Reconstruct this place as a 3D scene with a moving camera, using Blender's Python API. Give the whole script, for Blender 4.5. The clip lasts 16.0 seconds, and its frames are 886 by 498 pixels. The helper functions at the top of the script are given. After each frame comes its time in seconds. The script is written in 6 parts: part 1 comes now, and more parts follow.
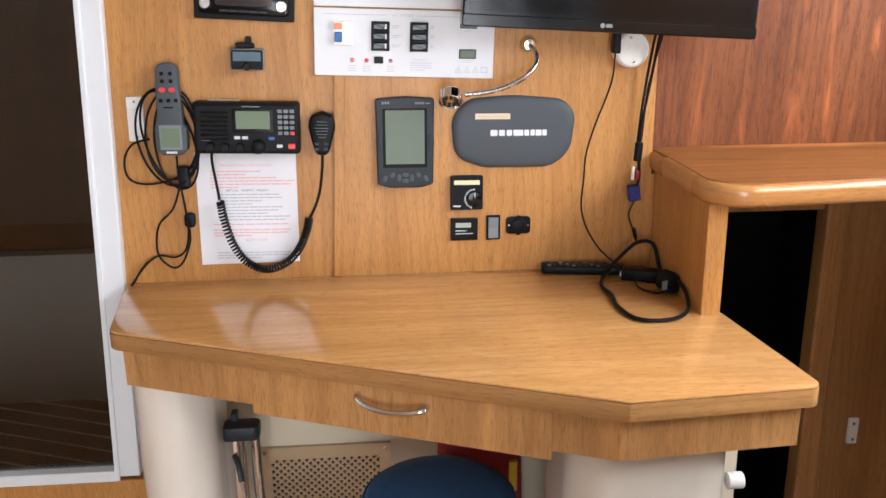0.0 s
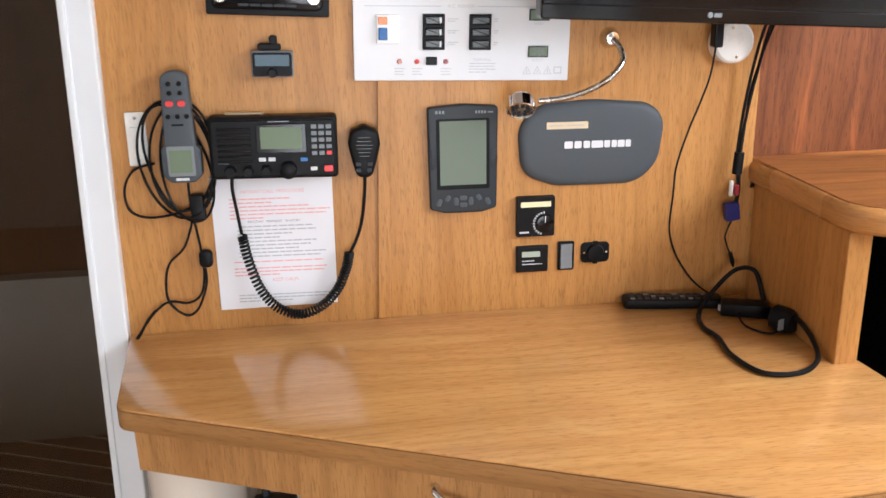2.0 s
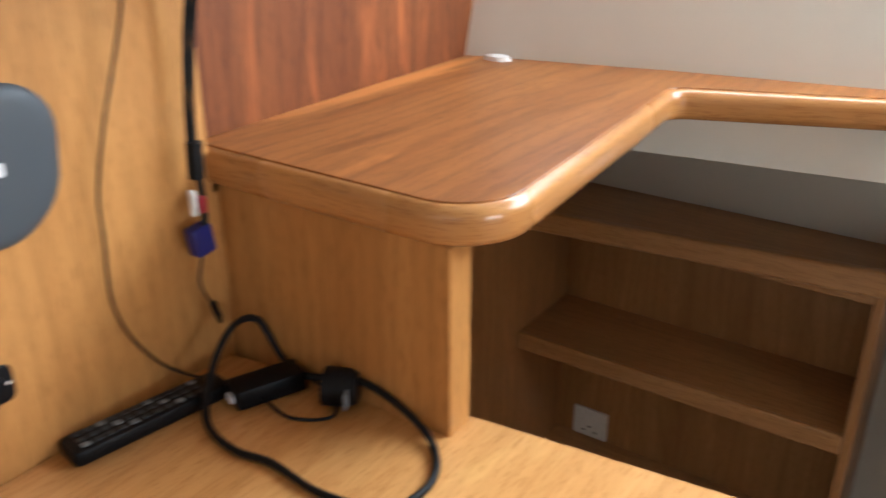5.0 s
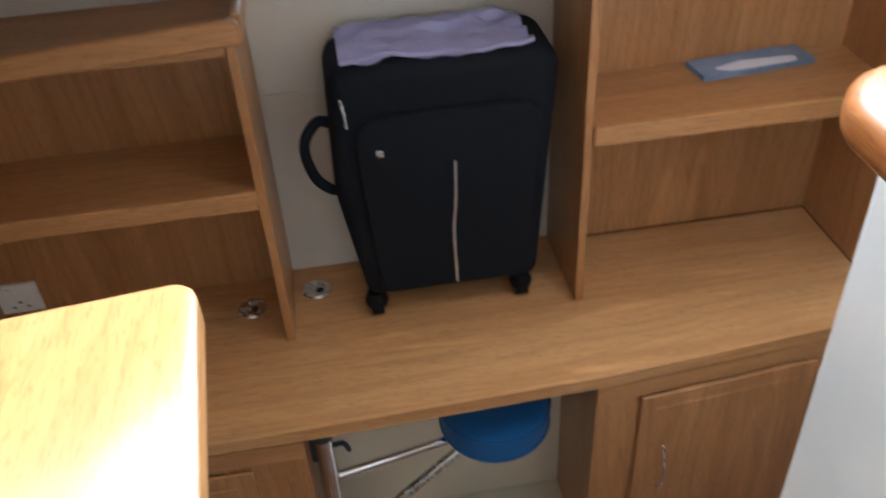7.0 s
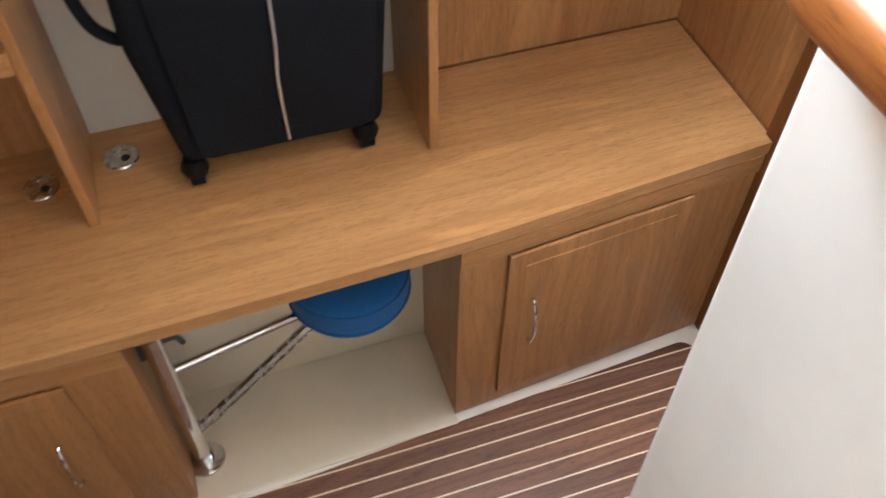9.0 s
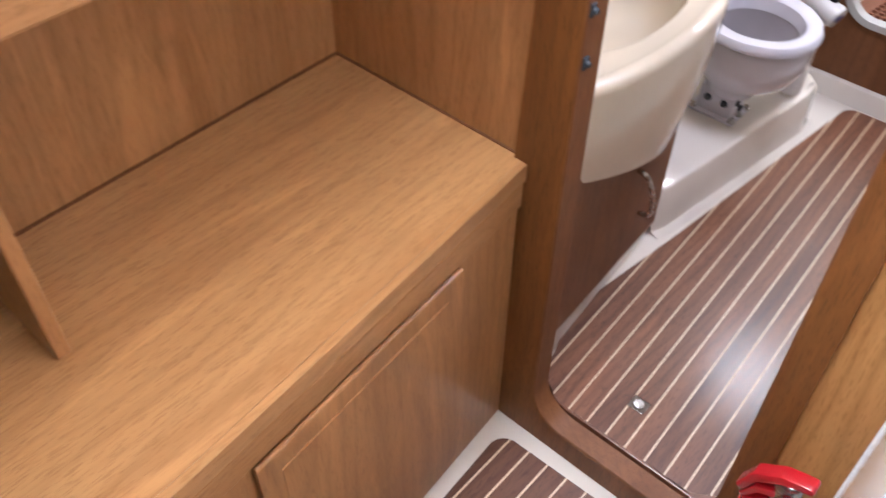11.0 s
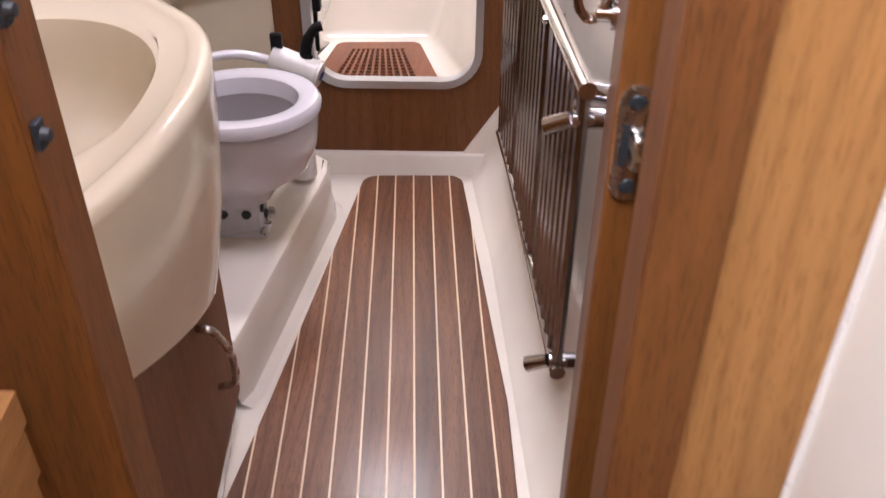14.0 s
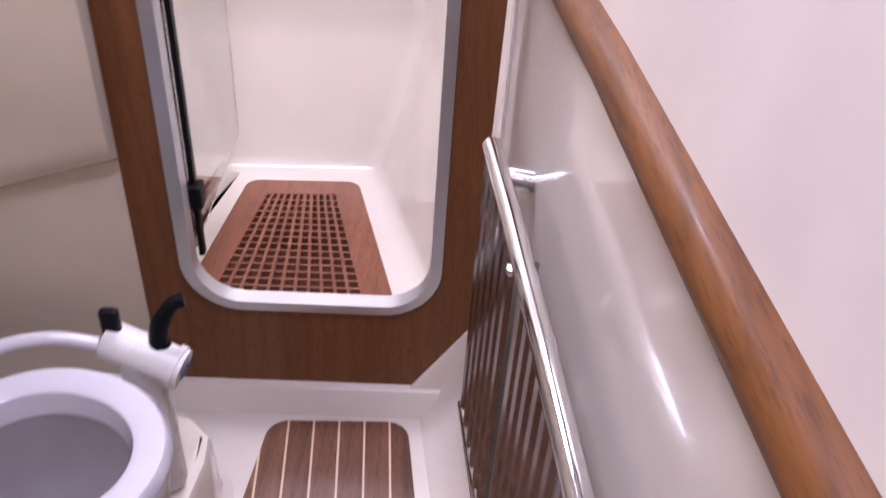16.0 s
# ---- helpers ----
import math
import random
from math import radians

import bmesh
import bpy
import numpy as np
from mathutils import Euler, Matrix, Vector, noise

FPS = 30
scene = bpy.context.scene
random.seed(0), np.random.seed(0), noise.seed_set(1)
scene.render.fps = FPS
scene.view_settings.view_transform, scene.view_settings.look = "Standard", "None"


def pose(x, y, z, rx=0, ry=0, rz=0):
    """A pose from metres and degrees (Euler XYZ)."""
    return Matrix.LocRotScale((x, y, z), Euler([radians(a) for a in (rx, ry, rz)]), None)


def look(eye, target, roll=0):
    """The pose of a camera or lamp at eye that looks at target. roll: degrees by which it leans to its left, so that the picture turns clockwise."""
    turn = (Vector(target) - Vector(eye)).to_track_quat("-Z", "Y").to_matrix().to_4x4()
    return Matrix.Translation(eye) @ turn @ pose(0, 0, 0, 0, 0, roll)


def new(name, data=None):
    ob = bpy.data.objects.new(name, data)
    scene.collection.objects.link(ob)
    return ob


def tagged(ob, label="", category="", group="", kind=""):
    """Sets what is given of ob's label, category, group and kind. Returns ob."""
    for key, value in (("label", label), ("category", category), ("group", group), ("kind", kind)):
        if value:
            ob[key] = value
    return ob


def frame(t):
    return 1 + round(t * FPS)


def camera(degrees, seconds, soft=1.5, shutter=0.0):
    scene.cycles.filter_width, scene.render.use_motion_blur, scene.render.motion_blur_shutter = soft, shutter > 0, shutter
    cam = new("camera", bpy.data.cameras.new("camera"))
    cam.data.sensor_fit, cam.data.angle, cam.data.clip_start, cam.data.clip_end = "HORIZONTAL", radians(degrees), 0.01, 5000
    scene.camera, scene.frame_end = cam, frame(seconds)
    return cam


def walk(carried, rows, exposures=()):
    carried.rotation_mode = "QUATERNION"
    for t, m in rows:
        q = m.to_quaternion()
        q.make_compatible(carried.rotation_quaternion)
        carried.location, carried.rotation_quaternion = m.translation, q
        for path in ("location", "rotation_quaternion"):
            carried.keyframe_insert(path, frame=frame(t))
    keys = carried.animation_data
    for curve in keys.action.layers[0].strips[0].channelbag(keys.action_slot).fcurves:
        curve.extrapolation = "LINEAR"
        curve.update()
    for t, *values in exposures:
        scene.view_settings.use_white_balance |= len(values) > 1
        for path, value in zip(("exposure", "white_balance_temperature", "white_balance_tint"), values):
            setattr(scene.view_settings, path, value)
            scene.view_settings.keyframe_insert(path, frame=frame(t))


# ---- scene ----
cam = camera(54.1, 16.0, shutter=0.4)

# the way walked: seconds, eye, target, roll
PATH = [
    (0, (1.036, -1.721, 2.115), (1.187, 0.188, 1.538), -0.6),
    (0.5, (1.043, -1.698, 2.116), (1.164, 0.219, 1.558), -0.4),
    (1, (1.046, -1.641, 2.114), (1.116, 0.278, 1.557), -0.3),
    (1.5, (1.021, -1.562, 2.112), (1.09, 0.355, 1.544), -0.7),
    (2, (0.915, -1.407, 2.13), (1.112, 0.482, 1.504), -1.6),
    (2.5, (0.85, -1.252, 2.129), (1.174, 0.591, 1.423), -1.4),
    (3, (0.843, -1.064, 2.137), (1.242, 0.739, 1.37), -1.1),
    (3.5, (0.853, -0.93, 2.121), (1.477, 0.82, 1.381), -1.4),
    (4, (0.872, -0.802, 2.107), (1.882, 0.755, 1.362), -1.1),
    (4.5, (0.921, -0.719, 2.089), (2.218, 0.592, 1.314), -1.2),
    (5, (1.028, -0.696, 2.071), (2.528, 0.336, 1.243), -0.1),
    (5.2, (1.067, -0.696, 2.068), (2.636, 0.208, 1.218), 0.5),
    (7.3, (1.127, -0.734, 1.965), (2.624, -1.037, 0.674), -1.9),
    (7.5, (1.135, -0.732, 1.953), (2.56, -1.052, 0.586), -1.4),
    (8, (1.171, -0.733, 1.911), (2.44, -1.045, 0.397), -0.3),
    (8.2, (1.199, -0.748, 1.909), (2.435, -1.038, 0.363), -0.3),
    (10.3, (1.712, -0.979, 1.682), (2.79, -1.783, 0.202), 0.5),
    (10.5, (1.745, -0.999, 1.627), (2.795, -1.879, 0.17), 0.8),
    (11, (1.797, -1.042, 1.523), (2.715, -2.079, 0.079), 0.6),
    (11.5, (1.854, -1.061, 1.399), (2.552, -2.257, -0.044), 1.3),
    (12, (1.89, -1.041, 1.306), (2.451, -2.375, -0.074), 0.9),
    (12.5, (1.907, -1.088, 1.196), (2.355, -2.524, -0.121), -0.3),
    (13, (1.952, -1.187, 1.123), (2.167, -2.727, -0.135), 0.3),
    (13.5, (1.983, -1.274, 1.129), (2.049, -2.875, -0.069), 0.6),
    (14, (2.032, -1.4, 1.136), (2.061, -3.042, -0.006), 0.3),
    (14.5, (2.066, -1.562, 1.153), (2.07, -3.207, 0.015), 0.0),
    (15, (2.026, -1.784, 1.182), (2.031, -3.408, 0.014), 2.4),
    (15.5, (1.994, -2.001, 1.222), (2.008, -3.607, 0.03), 3.8),
    (16, (2.028, -2.232, 1.232), (1.952, -3.821, 0.02), 4.1),
]
# the clip's camera brightens as it turns to the dim hull: seconds, stops, kelvin, tint
walk(cam, [(t, look(eye, target, roll)) for t, eye, target, roll in PATH], [(0, -1.15, 5750, 9), (2.5, -1.16, 5800, 8), (3.6, -1.28, 5650, 7), (4.5, -1.2, 5600, 6), (5.2, -1.05, 5450, 4), (7.3, -0.2, 5050, 3), (8.2, -0.05, 5450, 3), (10.3, 0.5, 5450, 12), (11.0, 0.38, 5450, 14), (11.5, 0.18, 5350, 15), (12.0, 0.08, 5350, 15), (13.0, 0.05, 5700, 15), (13.5, 0.08, 5900, 17), (14.5, 0.15, 6000, 25), (16.0, 0.0, 5500, 32)])

# ---- light ----
scene.view_settings.exposure = 0.0
world = bpy.data.worlds.new("sky")
scene.world = world
world.use_nodes = True
wn = world.node_tree
sky = wn.nodes.new("ShaderNodeTexSky")
sky.sky_type, sky.sun_disc = "NISHITA", False
sky.sun_elevation, sky.sun_rotation = radians(48), radians(70)
wn.links.new(sky.outputs[0], wn.nodes["Background"].inputs[0])
wn.nodes["Background"].inputs[1].default_value = 0.12


def window_light(name, eye, target, w, h, watts, colour):
    data = bpy.data.lights.new(name, "AREA")
    data.shape, data.size, data.size_y, data.energy, data.color = "RECTANGLE", w, h, watts, colour
    ob = new(name, data)
    ob.matrix_world = look(eye, target)
    return ob


DAY = (1.0, 0.98, 0.95)
# daylight from behind the walk; its window is out of view and not modelled
window_light("window_light_aft", (1.1, -3.25, 1.56), (1.35, 0.0, 1.36), 1.1, 1.2, 98, DAY)
# added fill lamp for the hull desk; the port wall has no window
window_light("window_light_port", (-1.5, -1.3, 2.25), (2.0, -1.0, 1.0), 2.2, 0.7, 13, DAY)
window_light("window_light_side", (2.50, -0.90, 2.38), (1.4, -0.72, 1.45), 1.75, 0.55, 120, DAY)
window_light("hatch_light_head", (2.12, -2.62, 1.86), (2.12, -2.62, 0.0), 0.36, 0.36, 10.5, (0.97, 0.93, 1.0))
window_light("hatch_light_shower", (2.30, -3.66, 1.82), (2.26, -3.4, 0.0), 0.34, 0.30, 16.5, (1.0, 0.96, 0.90))

# ---- materials ----


def material(name):
    m = bpy.data.materials.new(name)
    m.use_nodes = True
    t = m.node_tree
    return m, t, t.nodes["Principled BSDF"]


def mapped(t, scale, turn=(0, 0, 0)):
    co = t.nodes.new("ShaderNodeTexCoord")
    mp = t.nodes.new("ShaderNodeMapping")
    mp.inputs["Scale"].default_value = scale
    mp.inputs["Rotation"].default_value = turn
    t.links.new(co.outputs["Object"], mp.inputs["Vector"])
    return mp.outputs[0]


def noise_of(t, vec, scale, detail=4.0, rough=0.55, distort=0.0):
    n = t.nodes.new("ShaderNodeTexNoise")
    n.inputs["Scale"].default_value, n.inputs["Detail"].default_value = scale, detail
    n.inputs["Roughness"].default_value, n.inputs["Distortion"].default_value = rough, distort
    t.links.new(vec, n.inputs["Vector"])
    return n.outputs["Fac"]


def ramp(t, fac, stops):
    r = t.nodes.new("ShaderNodeValToRGB")
    r.color_ramp.interpolation = "EASE"
    el = r.color_ramp.elements
    while len(el) < len(stops):
        el.new(0.5)
    for e, (p, c) in zip(el, stops):
        e.position, e.color = p, (*c, 1)
    t.links.new(fac, r.inputs[0])
    return r.outputs[0]


def mix(t, fac, a, b, mode="MIX"):
    n = t.nodes.new("ShaderNodeMix")
    n.data_type, n.blend_type = "RGBA", mode
    for sock, v in ((n.inputs[0], fac), (n.inputs[6], a), (n.inputs[7], b)):
        if isinstance(v, bpy.types.NodeSocket):
            t.links.new(v, sock)
        elif isinstance(v, (int, float)):
            sock.default_value = v
        else:
            sock.default_value = (*v, 1)
    return n.outputs[2]


def bump(t, b, height, strength=0.1, distance=0.002):
    n = t.nodes.new("ShaderNodeBump")
    n.inputs["Strength"].default_value, n.inputs["Distance"].default_value = strength, distance
    t.links.new(height, n.inputs["Height"])
    t.links.new(n.outputs[0], b.inputs["Normal"])


def wood(name, light, mid, dark, axis, rough=0.35, coat=0.0, figure=1.0, vary=0.0, flame=0.0):
    """Varnished wood; the grain runs along the axis x, y or z."""
    m, t, b = material(name)
    long, across = 1.1, 16.0
    sc = {"x": (long, across, across), "y": (across, long, across), "z": (across, across, long), "h": (long, long, across)}[axis]
    vec = mapped(t, sc)
    if vary:
        info = t.nodes.new("ShaderNodeObjectInfo")
        add = t.nodes.new("ShaderNodeVectorMath")
        add.operation = "MULTIPLY_ADD"
        cmb = t.nodes.new("ShaderNodeCombineXYZ")
        for i in range(3):
            t.links.new(info.outputs["Random"], cmb.inputs[i])
        t.links.new(cmb.outputs[0], add.inputs[0])
        add.inputs[1].default_value = (37.0, 23.0, 51.0)
        t.links.new(vec, add.inputs[2])
        vec = add.outputs[0]
    broad = noise_of(t, vec, 0.55, 3.0, 0.5, 0.0)
    fv = mapped(t, {"x": (4.5, 42, 42), "y": (42, 4.5, 42), "z": (42, 42, 4.5), "h": (4.5, 4.5, 42)}[axis])
    fine = noise_of(t, fv, 9.0, 4.0, 0.6)
    streak = noise_of(t, vec, 5.0, 4.0, 0.6)
    soft = tuple((a + c) / 2 for a, c in zip(light, mid))
    col = ramp(t, broad, [(0.3, mid), (0.5, light), (0.62, soft), (0.78, light)])
    # rings of the flat-sawn figure: contour lines of a stretched noise
    sc = {"x": (1.0, 5, 5), "y": (5, 1.0, 5), "z": (5, 5, 1.0), "h": (0.55, 0.55, 12)}[axis]
    vec = mapped(t, sc)
    if vary:
        more = t.nodes.new("ShaderNodeVectorMath")
        t.links.new(vec, more.inputs[0])
        t.links.new(cmb.outputs[0], more.inputs[1])
        vec = more.outputs[0]
    contour = noise_of(t, vec, 1.0, 2.0, 0.4)
    step = t.nodes.new("ShaderNodeVectorMath")
    step.operation = "DOT_PRODUCT"
    t.links.new(vec, step.inputs[0])
    step.inputs[1].default_value = {"x": (0, 8, 7), "y": (8, 0, 7), "z": (8, 7, 0), "h": (0, 0, 7)}[axis]
    lines = t.nodes.new("ShaderNodeMath")
    lines.operation = "MULTIPLY_ADD"
    t.links.new(contour, lines.inputs[0])
    lines.inputs[1].default_value = 9.0
    t.links.new(step.outputs["Value"], lines.inputs[2])
    saw = t.nodes.new("ShaderNodeMath")
    saw.operation = "PINGPONG"
    saw.inputs[1].default_value = 0.5
    t.links.new(lines.outputs[0], saw.inputs[0])
    ringed = ramp(t, saw.outputs[0], [(0.0, (min(0.36, 0.2 * figure),) * 3), (0.10, (min(0.18, 0.1 * figure),) * 3), (0.24, (0.0,) * 3), (1.0, (0.0,) * 3)])
    col = mix(t, ringed, col, dark)
    col = mix(t, ramp(t, streak, [(0.36, (0.17,) * 3), (0.60, (0.0,) * 3)]), col, dark)
    col = mix(t, ramp(t, fine, [(0.34, (0.46,) * 3), (0.50, (0.0,) * 3)]), col, dark)
    if flame:
        # bleached and reddened patches of old varnish, drawn out along the grain
        fl = noise_of(t, mapped(t, {"x": (2.2, 14, 14), "y": (14, 2.2, 14), "z": (14, 14, 2.2), "h": (2.2, 2.2, 14)}[axis]), 1.0, 5.0, 0.62, 0.6)
        col = mix(t, ramp(t, fl, [(0.55, (0.0,) * 3), (0.72, (flame,) * 3)]), col, tuple(min(1, c * 1.9) for c in light))
        col = mix(t, ramp(t, fl, [(0.28, (flame * 0.8,) * 3), (0.46, (0.0,) * 3)]), col, dark)
    cloud = noise_of(t, mapped(t, (1, 1, 1)), 3.0, 3.0)
    col = mix(t, ramp(t, cloud, [(0.15, (0.0,) * 3), (0.9, (0.4,) * 3)]), col, mix(t, 0.5, col, dark))
    if vary:
        hsv = t.nodes.new("ShaderNodeHueSaturation")
        mul = t.nodes.new("ShaderNodeMath")
        mul.operation = "MULTIPLY_ADD"
        t.links.new(info.outputs["Random"], mul.inputs[0])
        mul.inputs[1].default_value, mul.inputs[2].default_value = vary, 1.0 - vary / 2
        t.links.new(mul.outputs[0], hsv.inputs["Value"])
        t.links.new(col, hsv.inputs["Color"])
        col = hsv.outputs[0]
    t.links.new(col, b.inputs["Base Color"])
    rr = ramp(t, cloud, [(0.1, (rough * 0.85,) * 3), (0.95, (rough * 1.2,) * 3)])
    t.links.new(rr, b.inputs["Roughness"])
    b.inputs["Coat Weight"].default_value, b.inputs["Coat Roughness"].default_value = coat, 0.12
    b.inputs["Specular IOR Level"].default_value = 0.3
    bump(t, b, fine, 0.12, 0.001)
    return m


def plain(name, colour, rough=0.5, metal=0.0, vary=0.06, coat=0.0, grain=60.0, relief=0.03, **more):
    m, t, b = material(name)
    n = noise_of(t, mapped(t, (1, 1, 1)), 2.5, 4.0)
    dark = tuple(c * (1 - vary * 2) for c in colour)
    t.links.new(ramp(t, n, [(0.3, dark), (0.6, colour)]), b.inputs["Base Color"])
    fine = noise_of(t, mapped(t, (1, 1, 1)), grain, 3.0)
    t.links.new(ramp(t, fine, [(0.3, (rough * 0.85,) * 3), (0.7, (min(1, rough * 1.15),) * 3)]), b.inputs["Roughness"])
    b.inputs["Metallic"].default_value, b.inputs["Coat Weight"].default_value = metal, coat
    bump(t, b, fine, relief, 0.001)
    for key, v in more.items():
        b.inputs[key.replace("_", " ")].default_value = v
    return m


OAK = ((0.53, 0.262, 0.078), (0.44, 0.203, 0.056), (0.22, 0.090, 0.025))
OAK_WALL = wood("oak_wall", *OAK, "z", 0.38)
OAK_TOP = wood("oak_top", (0.66, 0.35, 0.122), (0.56, 0.275, 0.086), (0.32, 0.138, 0.04), "x", 0.22, 0.6, 0.9, flame=0.18)
OAK_APRON = wood("oak_apron", (0.50, 0.26, 0.092), (0.41, 0.195, 0.064), (0.20, 0.085, 0.028), "z", 0.4, flame=0.25)
OAK_EDGE = wood("oak_edge", (0.47, 0.25, 0.09), (0.38, 0.19, 0.065), (0.2, 0.09, 0.03), "h", 0.38, flame=0.2)
OAK_RED = wood("oak_red", (0.24, 0.075, 0.019), (0.155, 0.044, 0.011), (0.055, 0.014, 0.005), "z", 0.6, 0.0, 2.0, flame=0.95)
OAK_SHELF = wood("oak_shelf", (0.37, 0.145, 0.036), (0.27, 0.092, 0.022), (0.11, 0.032, 0.008), "x", 0.36, 0.1, 2.0, flame=0.8)
OAK_NOSE = wood("oak_nosing", (0.50, 0.24, 0.075), (0.42, 0.185, 0.054), (0.24, 0.095, 0.028), "h", 0.26, 0.4, flame=0.3)
OAK_DESK = wood("oak_desk", (0.53, 0.29, 0.115), (0.42, 0.215, 0.08), (0.25, 0.115, 0.04), "y", 0.3, 0.2, 1.0, flame=0.3)
OAK_CAB = wood("oak_cabinet", (0.43, 0.215, 0.078), (0.34, 0.16, 0.055), (0.20, 0.088, 0.030), "z", 0.36, 0.1, 1.4, flame=0.25)
OAK_CAB_H = wood("oak_rail", (0.47, 0.24, 0.088), (0.38, 0.18, 0.062), (0.22, 0.098, 0.033), "y", 0.33, 0.15)
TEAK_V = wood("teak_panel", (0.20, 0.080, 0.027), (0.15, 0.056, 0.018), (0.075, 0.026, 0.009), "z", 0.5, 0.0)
OAK_FRAME = wood("oak_frame", (0.20, 0.077, 0.017), (0.14, 0.050, 0.011), (0.058, 0.019, 0.005), "z", 0.5, 0.0, flame=0.25)
TEAK_DOOR = wood("door_veneer", (0.172, 0.069, 0.027), (0.138, 0.053, 0.020), (0.09, 0.033, 0.012), "z", 0.4, 0.05, 0.5)
TEAK_Y = wood("teak_rail", (0.205, 0.080, 0.019), (0.13, 0.046, 0.010), (0.035, 0.011, 0.003), "y", 0.44, 0.05, 1.6, flame=0.5)
PLANK = wood("sole_plank", (0.205, 0.088, 0.043), (0.128, 0.051, 0.026), (0.030, 0.011, 0.007), "y", 0.42, 0.32, 1.6, 0.5, flame=0.3)
PLANK.node_tree.nodes["Principled BSDF"].inputs["Coat Roughness"].default_value = 0.2
CAULK = plain("holly_strip", (0.72, 0.55, 0.36), 0.35)
GEL = plain("white_gelcoat", (0.77, 0.71, 0.62), 0.16, coat=0.4, relief=0.008)
CREAM = plain("cream_gelcoat", (0.70, 0.625, 0.475), 0.2, coat=0.4, relief=0.01)
LINER = plain("beige_liner", (0.60, 0.55, 0.47), 0.55, grain=180, relief=0.12)
WHITE_WALL = plain("white_panel", (0.82, 0.82, 0.77), 0.14, coat=0.5, relief=0.006)
ALU = plain("white_aluminium", (0.72, 0.74, 0.77), 0.35, 0.0)
ALU_GREY = plain("brushed_aluminium", (0.58, 0.60, 0.63), 0.34, 0.85)
CHROME = plain("chrome", (0.72, 0.72, 0.73), 0.1, 1.0, 0.03, relief=0.0)
# darker chrome: the dark reflections in the radiator bars are put into its colour
CHROME_BAR = plain("darkened_chrome", (0.36, 0.325, 0.31), 0.14, 1.0, 0.05, relief=0.0)
STEEL = plain("steel", (0.58, 0.57, 0.55), 0.26, 1.0, 0.1)
BLACK = plain("black_plastic", (0.006, 0.006, 0.007), 0.42, Specular_IOR_Level=0.14)
BLACK_GLOSS = plain("gloss_black", (0.004, 0.004, 0.005), 0.14, relief=0.0, Specular_IOR_Level=0.3)
RUBBER = plain("black_cable", (0.006, 0.006, 0.007), 0.45, Specular_IOR_Level=0.18)
GREY = plain("grey_plastic", (0.070, 0.082, 0.095), 0.5, grain=500, relief=0.08, Specular_IOR_Level=0.3)
DGREY = plain("dark_grey_plastic", (0.026, 0.032, 0.039), 0.45, grain=500, relief=0.08, Specular_IOR_Level=0.3)
MGREY = plain("mid_grey_plastic", (0.19, 0.21, 0.23), 0.45)
LCD = plain("lcd", (0.16, 0.21, 0.14), 0.45, relief=0.0, Specular_IOR_Level=0.2)
LCD_BIG = plain("lcd_big", (0.17, 0.21, 0.165), 0.45, relief=0.0, Specular_IOR_Level=0.2)
LCD_BLUE = plain("lcd_blue", (0.11, 0.16, 0.20), 0.45, relief=0.0, Specular_IOR_Level=0.2)
PAPER = plain("paper", (0.78, 0.78, 0.82), 0.8, relief=0.02)
PANEL_W = plain("panel_white", (0.68, 0.69, 0.72), 0.34, relief=0.01)
PORCELAIN = plain("porcelain", (0.70, 0.69, 0.74), 0.09, coat=0.5, relief=0.004)
# greyer porcelain: the shade inside the bowl is put into the colour
PORCELAIN_SHADE = plain("shaded_porcelain", (0.40, 0.37, 0.385), 0.12, coat=0.4, vary=0.12, relief=0.004)
BLUE_CLOTH = plain("blue_velour", (0.008, 0.085, 0.26), 0.9, grain=300, relief=0.3, Sheen_Weight=0.1)
SUITCASE = plain("black_nylon", (0.004, 0.0055, 0.009), 0.8, grain=600, relief=0.35, Specular_IOR_Level=0.2)
LILAC = plain("lilac_satin", (0.30, 0.28, 0.46), 0.4)
RED = plain("red_paint", (0.36, 0.008, 0.012), 0.22, coat=0.5)
RED_BTN = plain("red_button", (0.72, 0.04, 0.04), 0.4)
ORANGE = plain("orange_button", (0.85, 0.26, 0.10), 0.4)
BLUE_BTN = plain("blue_switch", (0.02, 0.15, 0.45), 0.4)
BLUE_TAG = plain("blue_connector", (0.010, 0.018, 0.18), 0.4)
BEIGE_LABEL = plain("label_tape", (0.74, 0.60, 0.40), 0.6)
CREAM_LABEL = plain("cream_label", (0.85, 0.76, 0.48), 0.6)
INK_RED = plain("red_ink", (0.80, 0.42, 0.44), 0.8)
INK = plain("dark_ink", (0.2, 0.2, 0.24), 0.8)
INK_GREY = plain("grey_ink", (0.48, 0.49, 0.53), 0.8)
WHITE_PL = plain("white_plastic", (0.78, 0.77, 0.74), 0.3)
BRASS = plain("bronze_vent", (0.52, 0.40, 0.26), 0.36, 0.6)
# near-black that stands in for the shade inside openings and holes
SHADE_BLACK = plain("shade_black", (0.012, 0.011, 0.010), 0.8)
PAGE = plain("magazine_cover", (0.20, 0.28, 0.42), 0.35, vary=0.3)

glass, gt, gb = material("clear_glass")
gb.inputs["Transmission Weight"].default_value, gb.inputs["Roughness"].default_value = 1.0, 0.02
gb.inputs["Base Color"].default_value = (0.8, 0.82, 0.82, 1)
GLASS = glass
TINTED, tt, tg = material("tinted_glass")
tg.inputs["Transmission Weight"].default_value, tg.inputs["Roughness"].default_value = 1.0, 0.02
tg.inputs["Base Color"].default_value = (0.30, 0.285, 0.27, 1)
